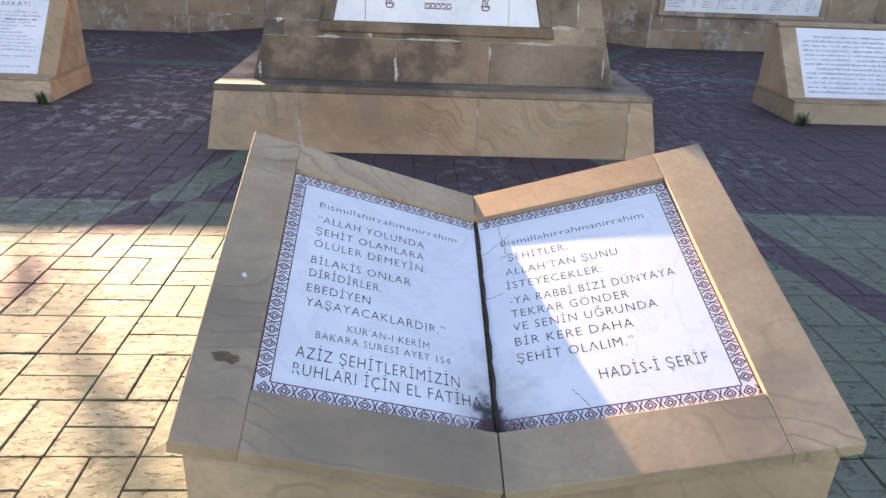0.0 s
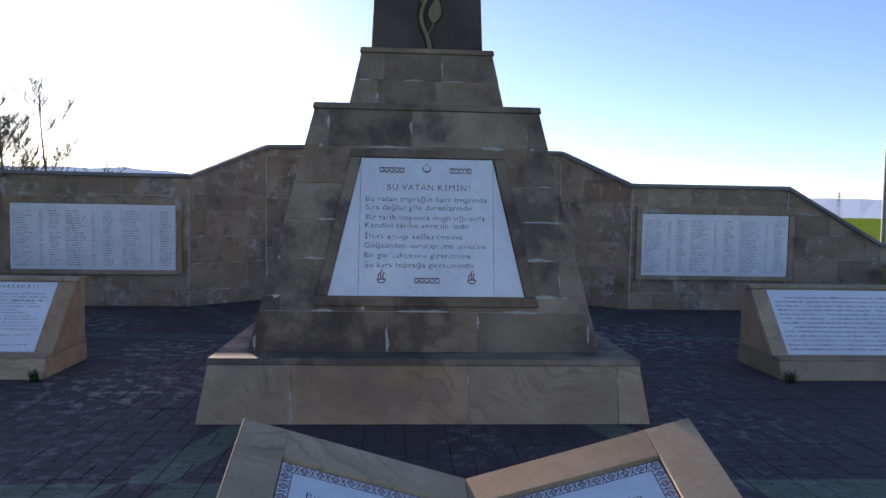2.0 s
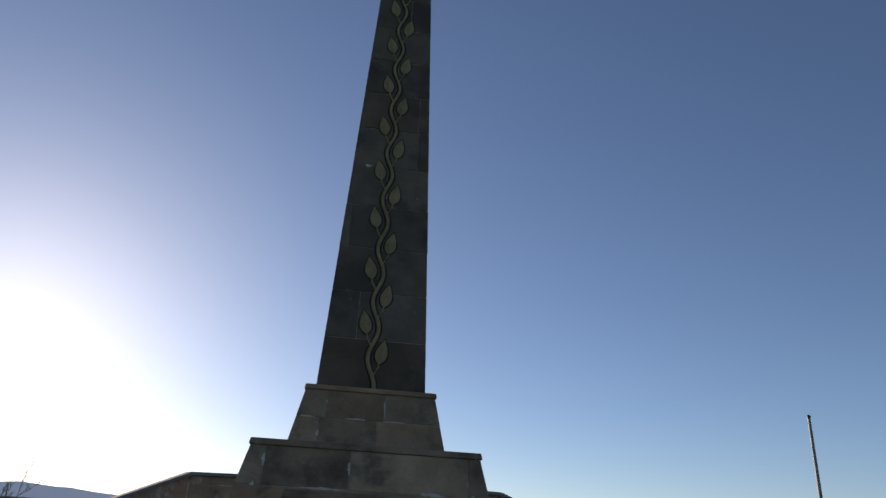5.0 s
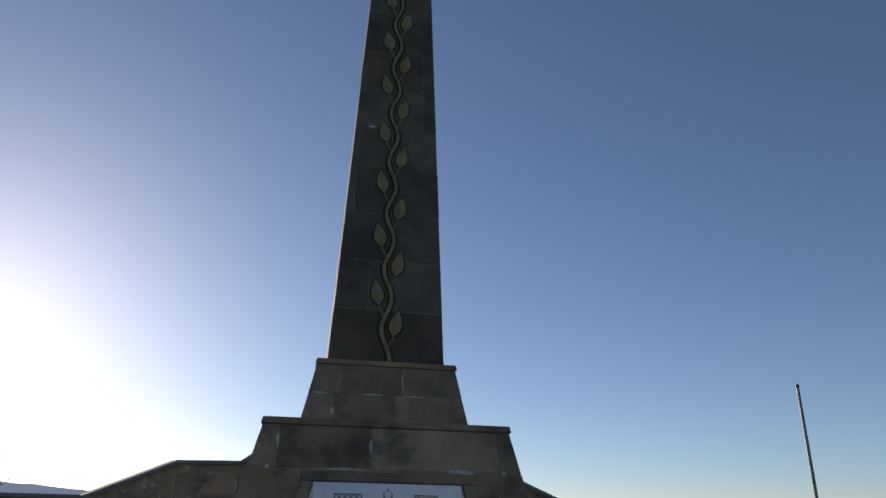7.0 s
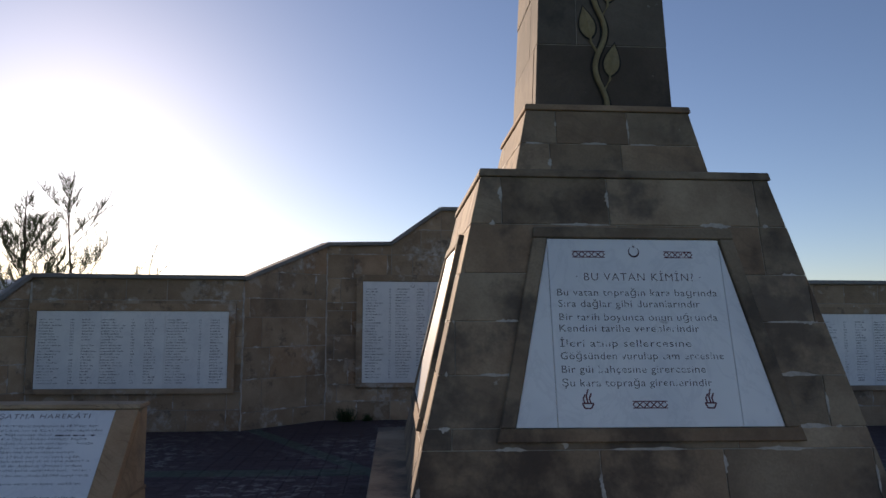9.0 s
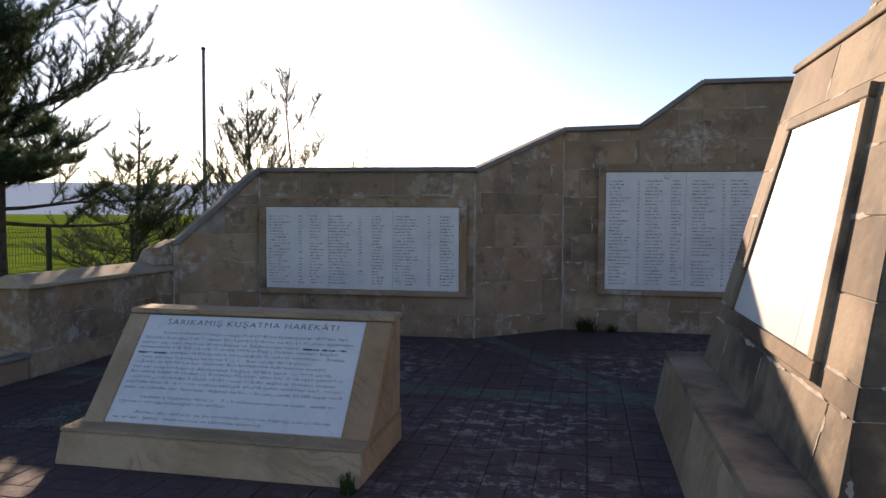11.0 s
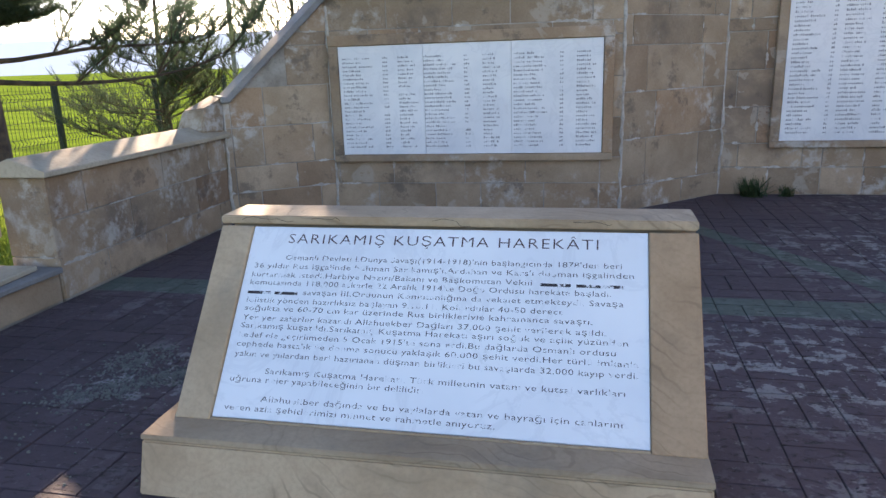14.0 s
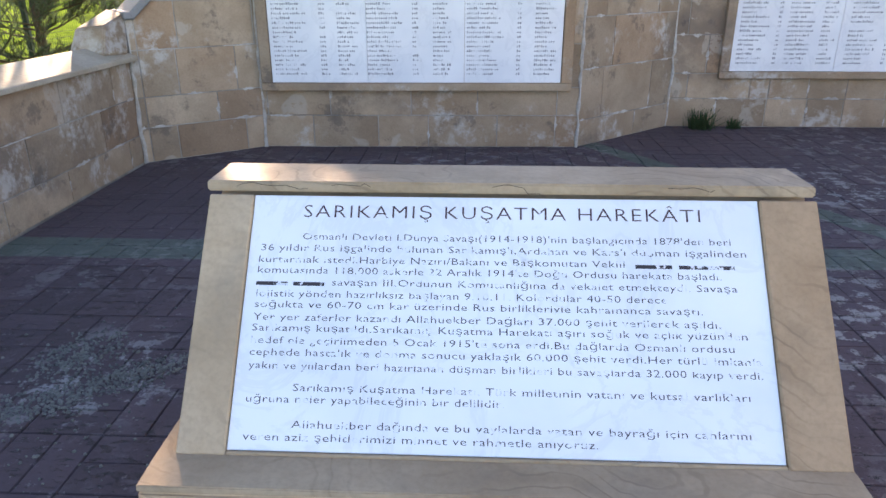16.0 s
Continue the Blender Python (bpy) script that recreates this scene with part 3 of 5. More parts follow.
wall("wall_west", (-6.5, 12.12), (-3.55, 12.20), [(0, 2.17), (1, 2.16)], "brown sandstone block wall holding a name plaque", COURSES, 0.62, wr)
west_end = wall("wall_west_end", (-7.39, 11.45), (-6.5, 12.12), [(0, 1.20), (0.06, 1.20), (1, 2.17)], "end of the sandstone wall sloping down steeply", COURSES, 0.6, wr)
wall("wall_north_east", (2.98, 13.23), (4.05, 12.32), [(0, 2.77), (1, 2.145)], "sandstone wall section with a sloping grey coping", TALL_COURSES, 0.85, wr, thick=0.1)
wall("wall_east", (4.05, 12.32), (6.90, 12.34), [(0, 2.16), (1, 2.16)], "brown sandstone block wall holding a name plaque", COURSES, 0.62, wr)
wall("wall_east_end", (6.90, 12.34), (8.33, 11.72), [(0, 2.16), (0.94, 1.20), (1, 1.20)], "end of the sandstone wall sloping down steeply", COURSES, 0.6, wr)


def corner_mortar(x, y, top, parent, rng):
    """Ragged pointing smeared down the corner between two wall sections."""
    pts, radii = [], []
    z = 0.0
    while z < top:
        pts.append((x + rng.gauss(0, 0.006), y - 0.004 + rng.gauss(0, 0.004), z))
        radii.append(rng.uniform(0.008, 0.022))
        z += rng.uniform(0.05, 0.11)
    put_bm("corner_mortar", tube(pts, radii, 7), SMEAR, parent, "pale mortar smeared down the corner")


for x, y, top in ((-7.385, 11.455, 1.15), (-6.5, 12.115, 2.12), (-3.55, 12.195, 2.1), (-2.46, 13.225, 2.7), (2.98, 13.225, 2.7), (4.05, 12.315, 2.1), (6.9, 12.335, 2.1)):
    corner_mortar(x, y, top, west_end, wr)
put_bm("mortar_lump", hull([(-7.74, 11.14, 0.93), (-7.42, 11.10, 0.95), (-7.70, 11.24, 1.14), (-7.43, 11.20, 1.17), (-7.38, 11.46, 1.25), (-7.66, 11.74, 1.27), (-7.37, 11.40, 0.93), (-7.72, 11.70, 0.93)], 0.015, 2), STONE_WALL, west_end, "rough stone stub bedded in mortar")


def low_wall(name, x_in, side, y0, y1, label, rng):
    """A low wall running towards the viewer with a gabled coping; side is -1 where it lies to the west."""
    x_out = x_in + side * THICK
    a, b = min(x_in, x_out), max(x_in, x_out)
    ob = tagged(new(name, from_bm(name, box(a + 0.02, b - 0.02, y0 + 0.02, y1, -0.1, 0.86, 0), MORTAR)), label, "wall", kind="structure")
    if side < 0:
        face = (Vector((x_in - 0.02, y0, 0)), Y, Z, X)
    else:
        face = (Vector((x_in + 0.02, y1, 0)), -Y, Z, -X)
    stone_face(ob, face, [(0, 0), (y1 - y0, 0), (y1 - y0, 0.86), (0, 0.86)], [0, 0.24, 0.56, 0.87], 0.8, STONE_WALL, rng)
    stone_face(ob, (Vector((a, y0 + 0.02, 0)), X, Z, -Y), [(0, 0), (b - a, 0), (b - a, 0.86), (0, 0.86)], [0, 0.30, 0.86], 0.9, STONE_WALL, rng)
    mid = (a + b) / 2
    pts = [(x, y, z) for y in (y0 - 0.07, y1) for x, z in ((a - 0.06, 0.87), (b + 0.06, 0.87), (b + 0.06, 0.91), (a - 0.06, 0.91), (mid, 1.0))]
    put_bm("coping_slab", hull(pts, 0.006, 1), COPING_TAN, ob, "pale tan gabled coping stone")
    return ob


low_wall("wall_low_west", -7.39, -1, 9.03, 11.46, "low sandstone wall with a gabled tan coping", wr)
low_wall("wall_low_east", 8.33, 1, 9.1, 11.74, "low sandstone wall with a gabled tan coping", wr)


def bench(x_in, side, y0, y1, rng, worn):
    """A seat of stone slabs on a low block wall, with a concrete beam behind as a back."""
    ob = thing("bench", (x_in, (y0 + y1) / 2, 0), "low sandstone bench wall with loose stone seat slabs", "bench")
    x_out = x_in + side * 0.45
    a, b = min(x_in, x_out), max(x_in, x_out)
    base = put_bm("base", box(a + 0.02, b - 0.02, y0, y1, -0.1, 0.205, 0.004, 1), MORTAR, ob)
    face = (Vector((x_in - 0.02, y0, 0)), Y, Z, X) if side < 0 else (Vector((x_in + 0.02, y1, 0)), -Y, Z, -X)
    stone_face(base, face, [(0, 0), (y1 - y0, 0), (y1 - y0, 0.2), (0, 0.2)], [0, 0.2], 0.9, STONE_WALL, rng)
    y = y1
    while y > y0:
        l = rng.uniform(0.65, 0.95)
        put_bm("seat_slab", box(a - 0.03, b + 0.03, max(y - l, y0) + 0.006, y - 0.004, 0.207, 0.245, 0.006, 1), COPING, ob)
        y -= l
    put_bm("back_beam", box(x_out - 0.05 * (side < 0) - 0.02, x_out + 0.05 * (side > 0) + 0.02, y0, y1 + 0.02, 0.44, 0.735, 0.01), COPING_TAN, ob, "long tan concrete back rail")
    y = y1 - 2.3
    while y > y0:
        put_bm("back_post", box(x_out - 0.1, x_out + 0.1, y - 0.1, y + 0.1, 0.0, 0.78, 0.01), STONE_WALL, ob)
        y -= 2.4
    if worn:
        for dy, turn, dz in ((0.34, 6, 0.0), (0.78, -9, 0.012)):
            bm = box(-0.24, 0.19, -0.23, 0.22, 0, 0.035, 0.006, 1)
            bmesh.ops.transform(bm, matrix=pose(x_in + side * 0.25, y1 - dy, 0.248 + dz * 0, 0, 0, turn), verts=bm.verts)
            t = tagged(new("stone_slab", from_bm("stone_slab", bm, COPING_TAN)), "loose broken stone slab lying on the bench", "slab", "loose slabs")
    return ob


bench(-7.39, -1, 1.2, 9.02, wr, True)
bench(8.33, 1, 1.2, 9.09, wr, False)


# ---- wall plaques ----
def wall_plaque(x0, x1, z0, z1, y, tilt, slabs, cols, rows, rng, label, emblem=False):
    """A framed marble name plaque on a wall; its lettering stands as small plain bars."""
    mid = Vector(((x0 + x1) / 2, y, (z0 + z1) / 2))
    ob = thing("memorial_plaque", mid, label, "plaque", "name plaques on the walls")
    u = Vector((math.cos(tilt), math.sin(tilt), 0))
    w = u.cross(Z)
    o = mid - w * 0.0
    hw, hh = (x1 - x0) / 2, (z1 - z0) / 2
    ax = (o, u, Z, w)
    for a, b, c, d in ((-hw - 0.10, hw + 0.10, hh + 0.004, hh + 0.11), (-hw - 0.10, hw + 0.10, -hh - 0.075, -hh - 0.004), (-hw - 0.10, -hw - 0.004, -hh - 0.003, hh + 0.003), (hw + 0.004, hw + 0.10, -hh - 0.003, hh + 0.003)):
        put_bm("frame", prism([(a, c), (b, c), (b, d), (a, d)], (o - w * 0.01, u, Z, w), 0.058, 0.006), STONE_WALL, ob)
    for k in range(slabs):
        a, b = -hw + 2 * hw * k / slabs, -hw + 2 * hw * (k + 1) / slabs
        put_bm("marble_slab", prism([(a + 0.0015, -hh), (b - 0.0015, -hh), (b - 0.0015, hh), (a + 0.0015, hh)], (o - w * 0.01, u, Z, w), 0.040, 0.002), MARBLE, ob)
    rects = []
    step = (2 * hh - 0.16) / rows
    for c, (s, e, fill) in enumerate(cols):
        for r in range(rows):
            if rng.random() < 0.012:
                continue
            v = hh - 0.13 - r * step
            at = -hw + 2 * hw * s
            end = -hw + 2 * hw * (s + (e - s) * rng.uniform(fill, 1.0))
            while at < end:
                word = min(rng.uniform(0.06, 0.15), end - at)
                letter = at
                while letter < at + word * 0.82:
                    tall = rng.choice((0.34, 0.34, 0.36, 0.5))
                    rects.append((letter, letter + rng.uniform(0.007, 0.014), v, v + step * tall))
                    letter += 0.0185
                at += word
    put_mesh("lettering", bars((o + w * 0.0302, u, Z, w), rects), INK_GREY, ob, "rows of faded small lettering")["kind"] = "stuff"
    if emblem:
        for e in (-0.62, 0.0, 0.62):
            put_mesh("crescent", crescent((o + w * 0.0302, u, Z, w), hw * e, hh - 0.065, 0.028), INK_WORN, ob)
    return ob


def crescent(axes, cu, cv, r):
    """A crescent opening upwards with a small star over it."""
    o, u, v, w = axes
    vs, fs = [], []
    n = 20
    for i in range(n + 1):
        a = radians(120 + 300 * i / n)
        thick = 0.30 * r * math.sin(math.pi * i / n) + 0.02 * r
        for k in (r, r - thick):
            for h in (0, 0.0012):
                vs.append(o + u * (cu + k * math.cos(a)) + v * (cv + k * math.sin(a)) + w * h)
    for i in range(n):
        b = 4 * i
        fs += [(b + 1, b + 5, b + 7, b + 3), (b, b + 4, b + 5, b + 1), (b + 2, b + 3, b + 7, b + 6)]
    m = len(vs)
    for k in range(10):
        a = radians(90 + 36 * k)
        rr = r * (0.32 if k % 2 == 0 else 0.13)
        for h in (0, 0.0012):
            vs.append(o + u * (cu + rr * math.cos(a)) + v * (cv + r * 1.05 + rr * math.sin(a)) + w * h)
    fs.append(tuple(m + 2 * k + 1 for k in range(10)))
    for k in range(10):
        j = (k + 1) % 10
        fs.append((m + 2 * k, m + 2 * j, m + 2 * j + 1, m + 2 * k + 1))
    return vs, fs


NAME_COLS = [(0.015, 0.135, 0.55), (0.175, 0.20, 0.8), (0.235, 0.31, 0.5), (0.335, 0.46, 0.6), (0.49, 0.51, 0.7), (0.56, 0.63, 0.5), (0.675, 0.80, 0.6), (0.845, 0.86, 0.8), (0.905, 0.985, 0.5)]
pr = random.Random(5)
wall_plaque(-6.375, -3.74, 0.613, 1.70, 12.132 - 0.02, math.atan2(0.08, 2.95), 3, NAME_COLS, 23, pr, "wide white marble name plaque framed in sandstone")
wall_plaque(4.24, 6.90, 0.613, 1.70, 12.31, 0.007, 3, NAME_COLS, 23, pr, "wide white marble name plaque framed in sandstone")
CENTRE_COLS = [(0.012, 0.085, 0.45), (0.10, 0.108, 0.8), (0.125, 0.19, 0.6), (0.205, 0.24, 0.5), (0.27, 0.345, 0.5), (0.36, 0.37, 0.8), (0.385, 0.46, 0.6), (0.52, 0.60, 0.5), (0.62, 0.63, 0.8), (0.65, 0.72, 0.6), (0.77, 0.85, 0.5), (0.87, 0.88, 0.8), (0.90, 0.97, 0.6)]
wall_plaque(-1.88, 2.34, 0.59, 2.20, 13.21, 0.0, 4, CENTRE_COLS, 32, pr, "very wide marble name plaque behind the monument", True)


# ---- the monument ----
MC = Vector((0.226, 7.40, 0))


def turned(k):
    r = Matrix.Rotation(-k * math.pi / 2, 3, "Z")
    return r @ X, r @ Y


def frustum(z0, h0, z1, h1, bevel=0.0):
    return hull([(MC.x + sx * h, MC.y + sy * h, z) for z, h in ((z0, h0), (z1, h1)) for sx in (-1, 1) for sy in (-1, 1)], bevel, 1)


def tier_face(k, z0, h0, z1, h1):
    """Axes of the k-th face of a tapering square tier, its origin at the foot's middle, and the face's slope length."""
    right, back = turned(k)
    slope = Vector((0, 0, z1 - z0)) + back * (h0 - h1)
    length = slope.length
    v = slope.normalized()
    return (MC + Z * z0 - back * h0, right, v, right.cross(v)), length


def tier(parent, name, z0, h0, z1, h1, courses, width, material, rng, proud=0.006, smear=1.7):
    core = put_bm(name, frustum(z0, h0 - proud, z1, h1 - proud), MORTAR, parent)
    for k in range(4):
        (o, u, v, w), length = tier_face(k, z0, h0, z1, h1)
        shape = [(-h0, 0), (h0, 0), (h1, length), (-h1, length)]
        cs = [c * length for c in courses]
        stone_face(core, (o - w * proud, u, v, w), shape, cs, width, material, rng, proud, 0.003, smear=smear)
    return core


def monument():
    rng = random.Random(11)
    ob = thing("monument", MC, "tall tiered sandstone obelisk monument with marble plaques and a carved vine", "monument")
    tier(ob, "base_tier", 0, 1.80, 0.455, 1.725, [0, 1], 1.35, STONE, rng)
    put_bm("ledge_slab", frustum(0.457, 1.735, 0.507, 1.725, 0.006), STONE_MON, ob, "flat sandstone ledge slab")
    tier(ob, "lower_tier", 0.509, 1.468, 2.565, 0.995, [0, 0.16, 0.22, 0.37, 0.53, 0.68, 0.84, 1], 0.85, STONE_MON, rng)
    put_bm("cap_slab", frustum(2.567, 1.012, 2.622, 1.0, 0.006), STONE_MON, ob)
    tier(ob, "upper_tier", 2.624, 0.72, 3.145, 0.612, [0, 0.5, 1], 0.62, STONE_MON, rng)
    put_bm("cap_slab", frustum(3.147, 0.628, 3.195, 0.618, 0.006), STONE_MON, ob)
    tier(ob, "shaft", 3.197, 0.526, 10.2, 0.232, [i / 14 for i in range(15)], 1.3, STONE_SHAFT_SHADED, rng, smear=0.25)
    put_bm("tip", hull([(MC.x + sx * 0.23, MC.y + sy * 0.23, 10.202) for sx in (-1, 1) for sy in (-1, 1)] + [(MC.x, MC.y, 10.62)], 0.004, 1), STONE_SHAFT_SHADED, ob)
    for k in (0, 1, 3):
        monument_plaque(ob, k, rng)
    vine(ob)
    return ob


POEM = [("Bu vatan toprağın kara bağrında", -0.530, 0.514, 0.820), ("Sıra dağlar gibi duranlarındır", -0.527, 0.392, 0.746), ("Bir tarih boyunca onun uğrunda", -0.526, 0.495, 0.659), ("Kendini tarihe verenlerindir", -0.530, 0.367, 0.587), ("İleri atılıp sellercesine", -0.533, 0.303, 0.492), ("Göğsünden vurulup tam ercesine", -0.534, 0.503, 0.413), ("Bir gül bahçesine girercesine", -0.532, 0.375, 0.330), ("Şu kara toprağa girenlerindir", -0.534, 0.405, 0.247)]


def motif_band(axes, u0, u1, v0, v1):
    """A narrow woven band: two rails with diamonds between."""
    segs = [(u0, v0, u1, v0), (u0, v1, u1, v1)]
    n = 5
    mid = (v0 + v1) / 2
    for i in range(n):
        a, b = u0 + (u1 - u0) * i / n, u0 + (u1 - u0) * (i + 1) / n
        m = (a + b) / 2
        segs += [(a, mid, m, v0), (m, v0, b, mid), (b, mid, m, v1), (m, v1, a, mid)]
    return strokes(axes, segs, 0.006)


def flame(axes, cu, cv):
    segs = [(cu - 0.035, cv + 0.03, cu - 0.02, cv), (cu - 0.02, cv, cu + 0.02, cv), (cu + 0.02, cv, cu + 0.035, cv + 0.03), (cu - 0.035, cv + 0.03, cu + 0.035, cv + 0.03)]
    for k, h in ((-0.02, 0.055), (0.0, 0.085), (0.018, 0.06)):
        segs += [(cu + k, cv + 0.03, cu + k - 0.008, cv + 0.03 + h * 0.5), (cu + k - 0.008, cv + 0.03 + h * 0.5, cu + k + 0.006, cv + 0.03 + h)]
    return strokes(axes, segs, 0.009)


def monument_plaque(parent, k, rng):
    (o, u, v, w), length = tier_face(k, 0.509, 1.468, 2.565, 0.995)
    foot = (0.96 - 0.509) / (2.565 - 0.509) * length
    o = o + v * foot
    hb, ht, hi = 0.83, 0.573, 1.205
    plaque = put_bm("plaque", prism([(-hb + 0.0, 0), (hb, 0), (ht, hi), (-ht, hi)], (o - w * 0.01, u, v, w), 0.014, 0.0), JOINT, parent, "white marble poem plaque" if k == 0 else "blank white marble plaque")
    for shape in ([(-0.575, 0.002), (0.568, 0.002), (0.568, hi - 0.002), (-0.575, hi - 0.002)], [(-hb, 0.002), (-0.578, 0.002), (-0.578, hi - 0.03)], [(0.571, 0.002), (hb, 0.002), (0.571, hi - 0.03)]):
        put_bm("marble_slab", prism(shape, (o, u, v, w), 0.018, 0.002), MARBLE_GREY, plaque)
    f = 0.075
    ax = (o - w * 0.01, u, v, w)
    for shape in ([(-hb - 0.12, -0.085), (hb + 0.12, -0.085), (hb + 0.10, -0.003), (-hb - 0.10, -0.003)], [(-ht - 0.10, hi + 0.003), (ht + 0.10, hi + 0.003), (ht + 0.09, hi + f), (-ht - 0.09, hi + f)],
                  [(-hb - f - 0.02, -0.001), (-hb - 0.004, -0.001), (-ht - 0.004, hi), (-ht - f - 0.02, hi)], [(hb + 0.004, -0.001), (hb + f + 0.02, -0.001), (ht + f + 0.02, hi), (ht + 0.004, hi)]):
        put_bm("frame", prism(shape, ax, 0.045, 0.006), STONE_MON, plaque)
    if k != 0:
        return
    ax = (o + w * 0.0182, u, v, w)
    inscription(plaque, "· BU VATAN KİMİN? ·", ax, -0.40, 0.42, 0.921, 0.052, INK)
    for words, a, b, h in POEM:
        inscription(plaque, words, ax, a, b, h, 0.046, INK_WORN)
    put_mesh_under("crescent", crescent(ax, -0.007, 1.115, 0.037), INK, plaque)
    for a, b, c in ((-0.416, -0.202, 1.098), (0.192, 0.382, 1.099), (-0.107, 0.109, 0.136)):
        put_mesh_under("woven_band", motif_band(ax, a, b, c - 0.02, c + 0.02), INK_RED, plaque)
    for cu in (-0.384, 0.381):
        put_mesh_under("flame", flame(ax, cu, 0.115), INK_RED, plaque)


def put_mesh_under(name, vsfs, material, parent, label=""):
    off = world_off(parent)
    return part(name, mesh_of(name, [p - off for p in vsfs[0]], vsfs[1], material), None, parent, label)


def leaf_mesh(name):
    """A pointed, domed leaf with a midrib, its stalk at the origin, standing up along v."""
    vs, fs = [], []
    n, m = 10, 6
    for i in range(n + 1):
        t = i / n
        half = 0.066 * math.sin(math.pi * t ** 0.8) * (1 - 0.25 * t) + 0.001
        for j in range(m + 1):
            s = 2 * j / m - 1
            dome = 0.016 * (1 - s * s) * math.sin(math.pi * min(t * 1.02, 1)) + 0.008
            rib = 0.005 * max(0, 1 - abs(s) * 5) - 0.004 * (0.5 + 0.5 * math.sin(t * 40 - abs(s) * 6)) * (abs(s) < 0.9)
            vs.append((s * half, t * 0.25, dome + rib))
    for i in range(n):
        for j in range(m):
            a = i * (m + 1) + j
            fs.append((a, a + 1, a + m + 2, a + m + 1))
    rim = [j for j in range(m + 1)] + [i * (m + 1) + m for i in range(1, n + 1)] + [n * (m + 1) + j for j in range(m - 1, -1, -1)] + [i * (m + 1) for i in range(n - 1, 0, -1)]
    base = len(vs)
    for r in rim:
        vs.append((vs[r][0], vs[r][1], -0.012))
    for i in range(len(rim)):
        j = (i + 1) % len(rim)
        fs.append((rim[i], base + i, base + j, rim[j]))
    return mesh_of(name, vs, fs, VINE)


def vine(parent):
    (o, u, v, w), length = tier_face(0, 3.197, 0.526, 10.2, 0.232)
    step, top = 0.297, 6.4
    pts = []
    i = 0
    while i * 0.03 < top:
        s = i * 0.03
        pts.append(o + u * (-0.022 + 0.042 * math.cos(math.pi * (s - 0.02) / step)) + v * s + w * 0.012)
        i += 1
    stem = put_bm("vine_stem", tube(pts, [0.021 * (1 - 0.4 * i / len(pts)) for i in range(len(pts))], 8), VINE, parent, "winding ochre carved vine stem")
    # Flat ribbon behind the stem: recess shade and grime put in as colour.
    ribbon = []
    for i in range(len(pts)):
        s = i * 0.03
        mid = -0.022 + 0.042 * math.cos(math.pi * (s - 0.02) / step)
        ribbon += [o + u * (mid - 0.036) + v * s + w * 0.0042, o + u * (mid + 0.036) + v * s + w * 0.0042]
    put_mesh_under("groove", (ribbon, [(2 * i, 2 * i + 1, 2 * i + 3, 2 * i + 2) for i in range(len(pts) - 1)]), GROOVE_SHADE, stem, "flat dark strip painting groove shade and grime round the stem")
    mesh = leaf_mesh("leaf")
    # Same painted shade behind each leaf, a flat outline a little wider than it.
    rim = [(0.083 * math.sin(math.pi * (k / 10) ** 0.8) * (1 - 0.25 * k / 10), k / 10 * 0.284 - 0.017) for k in range(11)]
    leaf_shade = mesh_of("groove", [(a, b, 0.0046) for a, b in rim] + [(-a, b, 0.0046) for a, b in rim], [(k, k + 1, k + 12, k + 11) for k in range(10)], GROOVE_SHADE)
    frame_m = Matrix((u, v, w)).transposed().to_4x4()
    k = 0
    while 0.25 + k * step < top:
        right = k % 2 == 0
        s = 0.255 + k * step
        at = o + u * (0.048 if right else -0.092) + v * s
        ob = new("leaf", mesh)
        ob.parent = stem
        m = frame_m @ pose(0, 0, 0, 0, 0, -10 if right else 12)
        m.translation = at - world_off(stem)
        ob.matrix_basis = m @ Matrix.Diagonal((1, 1.05, 1, 1))
        dark = new("groove", leaf_shade)
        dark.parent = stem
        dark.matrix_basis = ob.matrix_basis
        a = o + u * (-0.022 + 0.042 * (1 if right else -1) * 0.6) + v * (s - 0.11) + w * 0.012
        put_bm("leaf_stalk", tube([a, at - v * 0.03 + w * 0.012, at + v * 0.02 + w * 0.012], [0.010, 0.009, 0.007], 6), VINE, stem)
        k += 1


monument()


# ---- the open book ----
BOOK = dict(spine=(0.211, 0.217), west=(-0.478, -0.490), east=(0.973, 0.950), y0=1.28, y1=2.35, outer0=0.675, outer1=1.027, spine0=0.540, spine1=0.826)


def page_point(side, s, t, lift=0.0):
    """s from the spine (0) to the outer edge (1), t from the front (0) to the back (1)."""
    b = BOOK
    z = (1 - s) * ((1 - t) * b["spine0"] + t * b["spine1"]) + s * ((1 - t) * b["outer0"] + t * b["outer1"])
    edge = b["west"] if side < 0 else b["east"]
    x = (1 - t) * ((1 - s) * b["spine"][0] + s * edge[0]) + t * ((1 - s) * b["spine"][1] + s * edge[1])
    p = Vector((x, b["y0"] + t * (b["y1"] - b["y0"]), z))
    n = Vector((-side * 0.22, -0.30, 0.93)).normalized()
    return p + n * lift


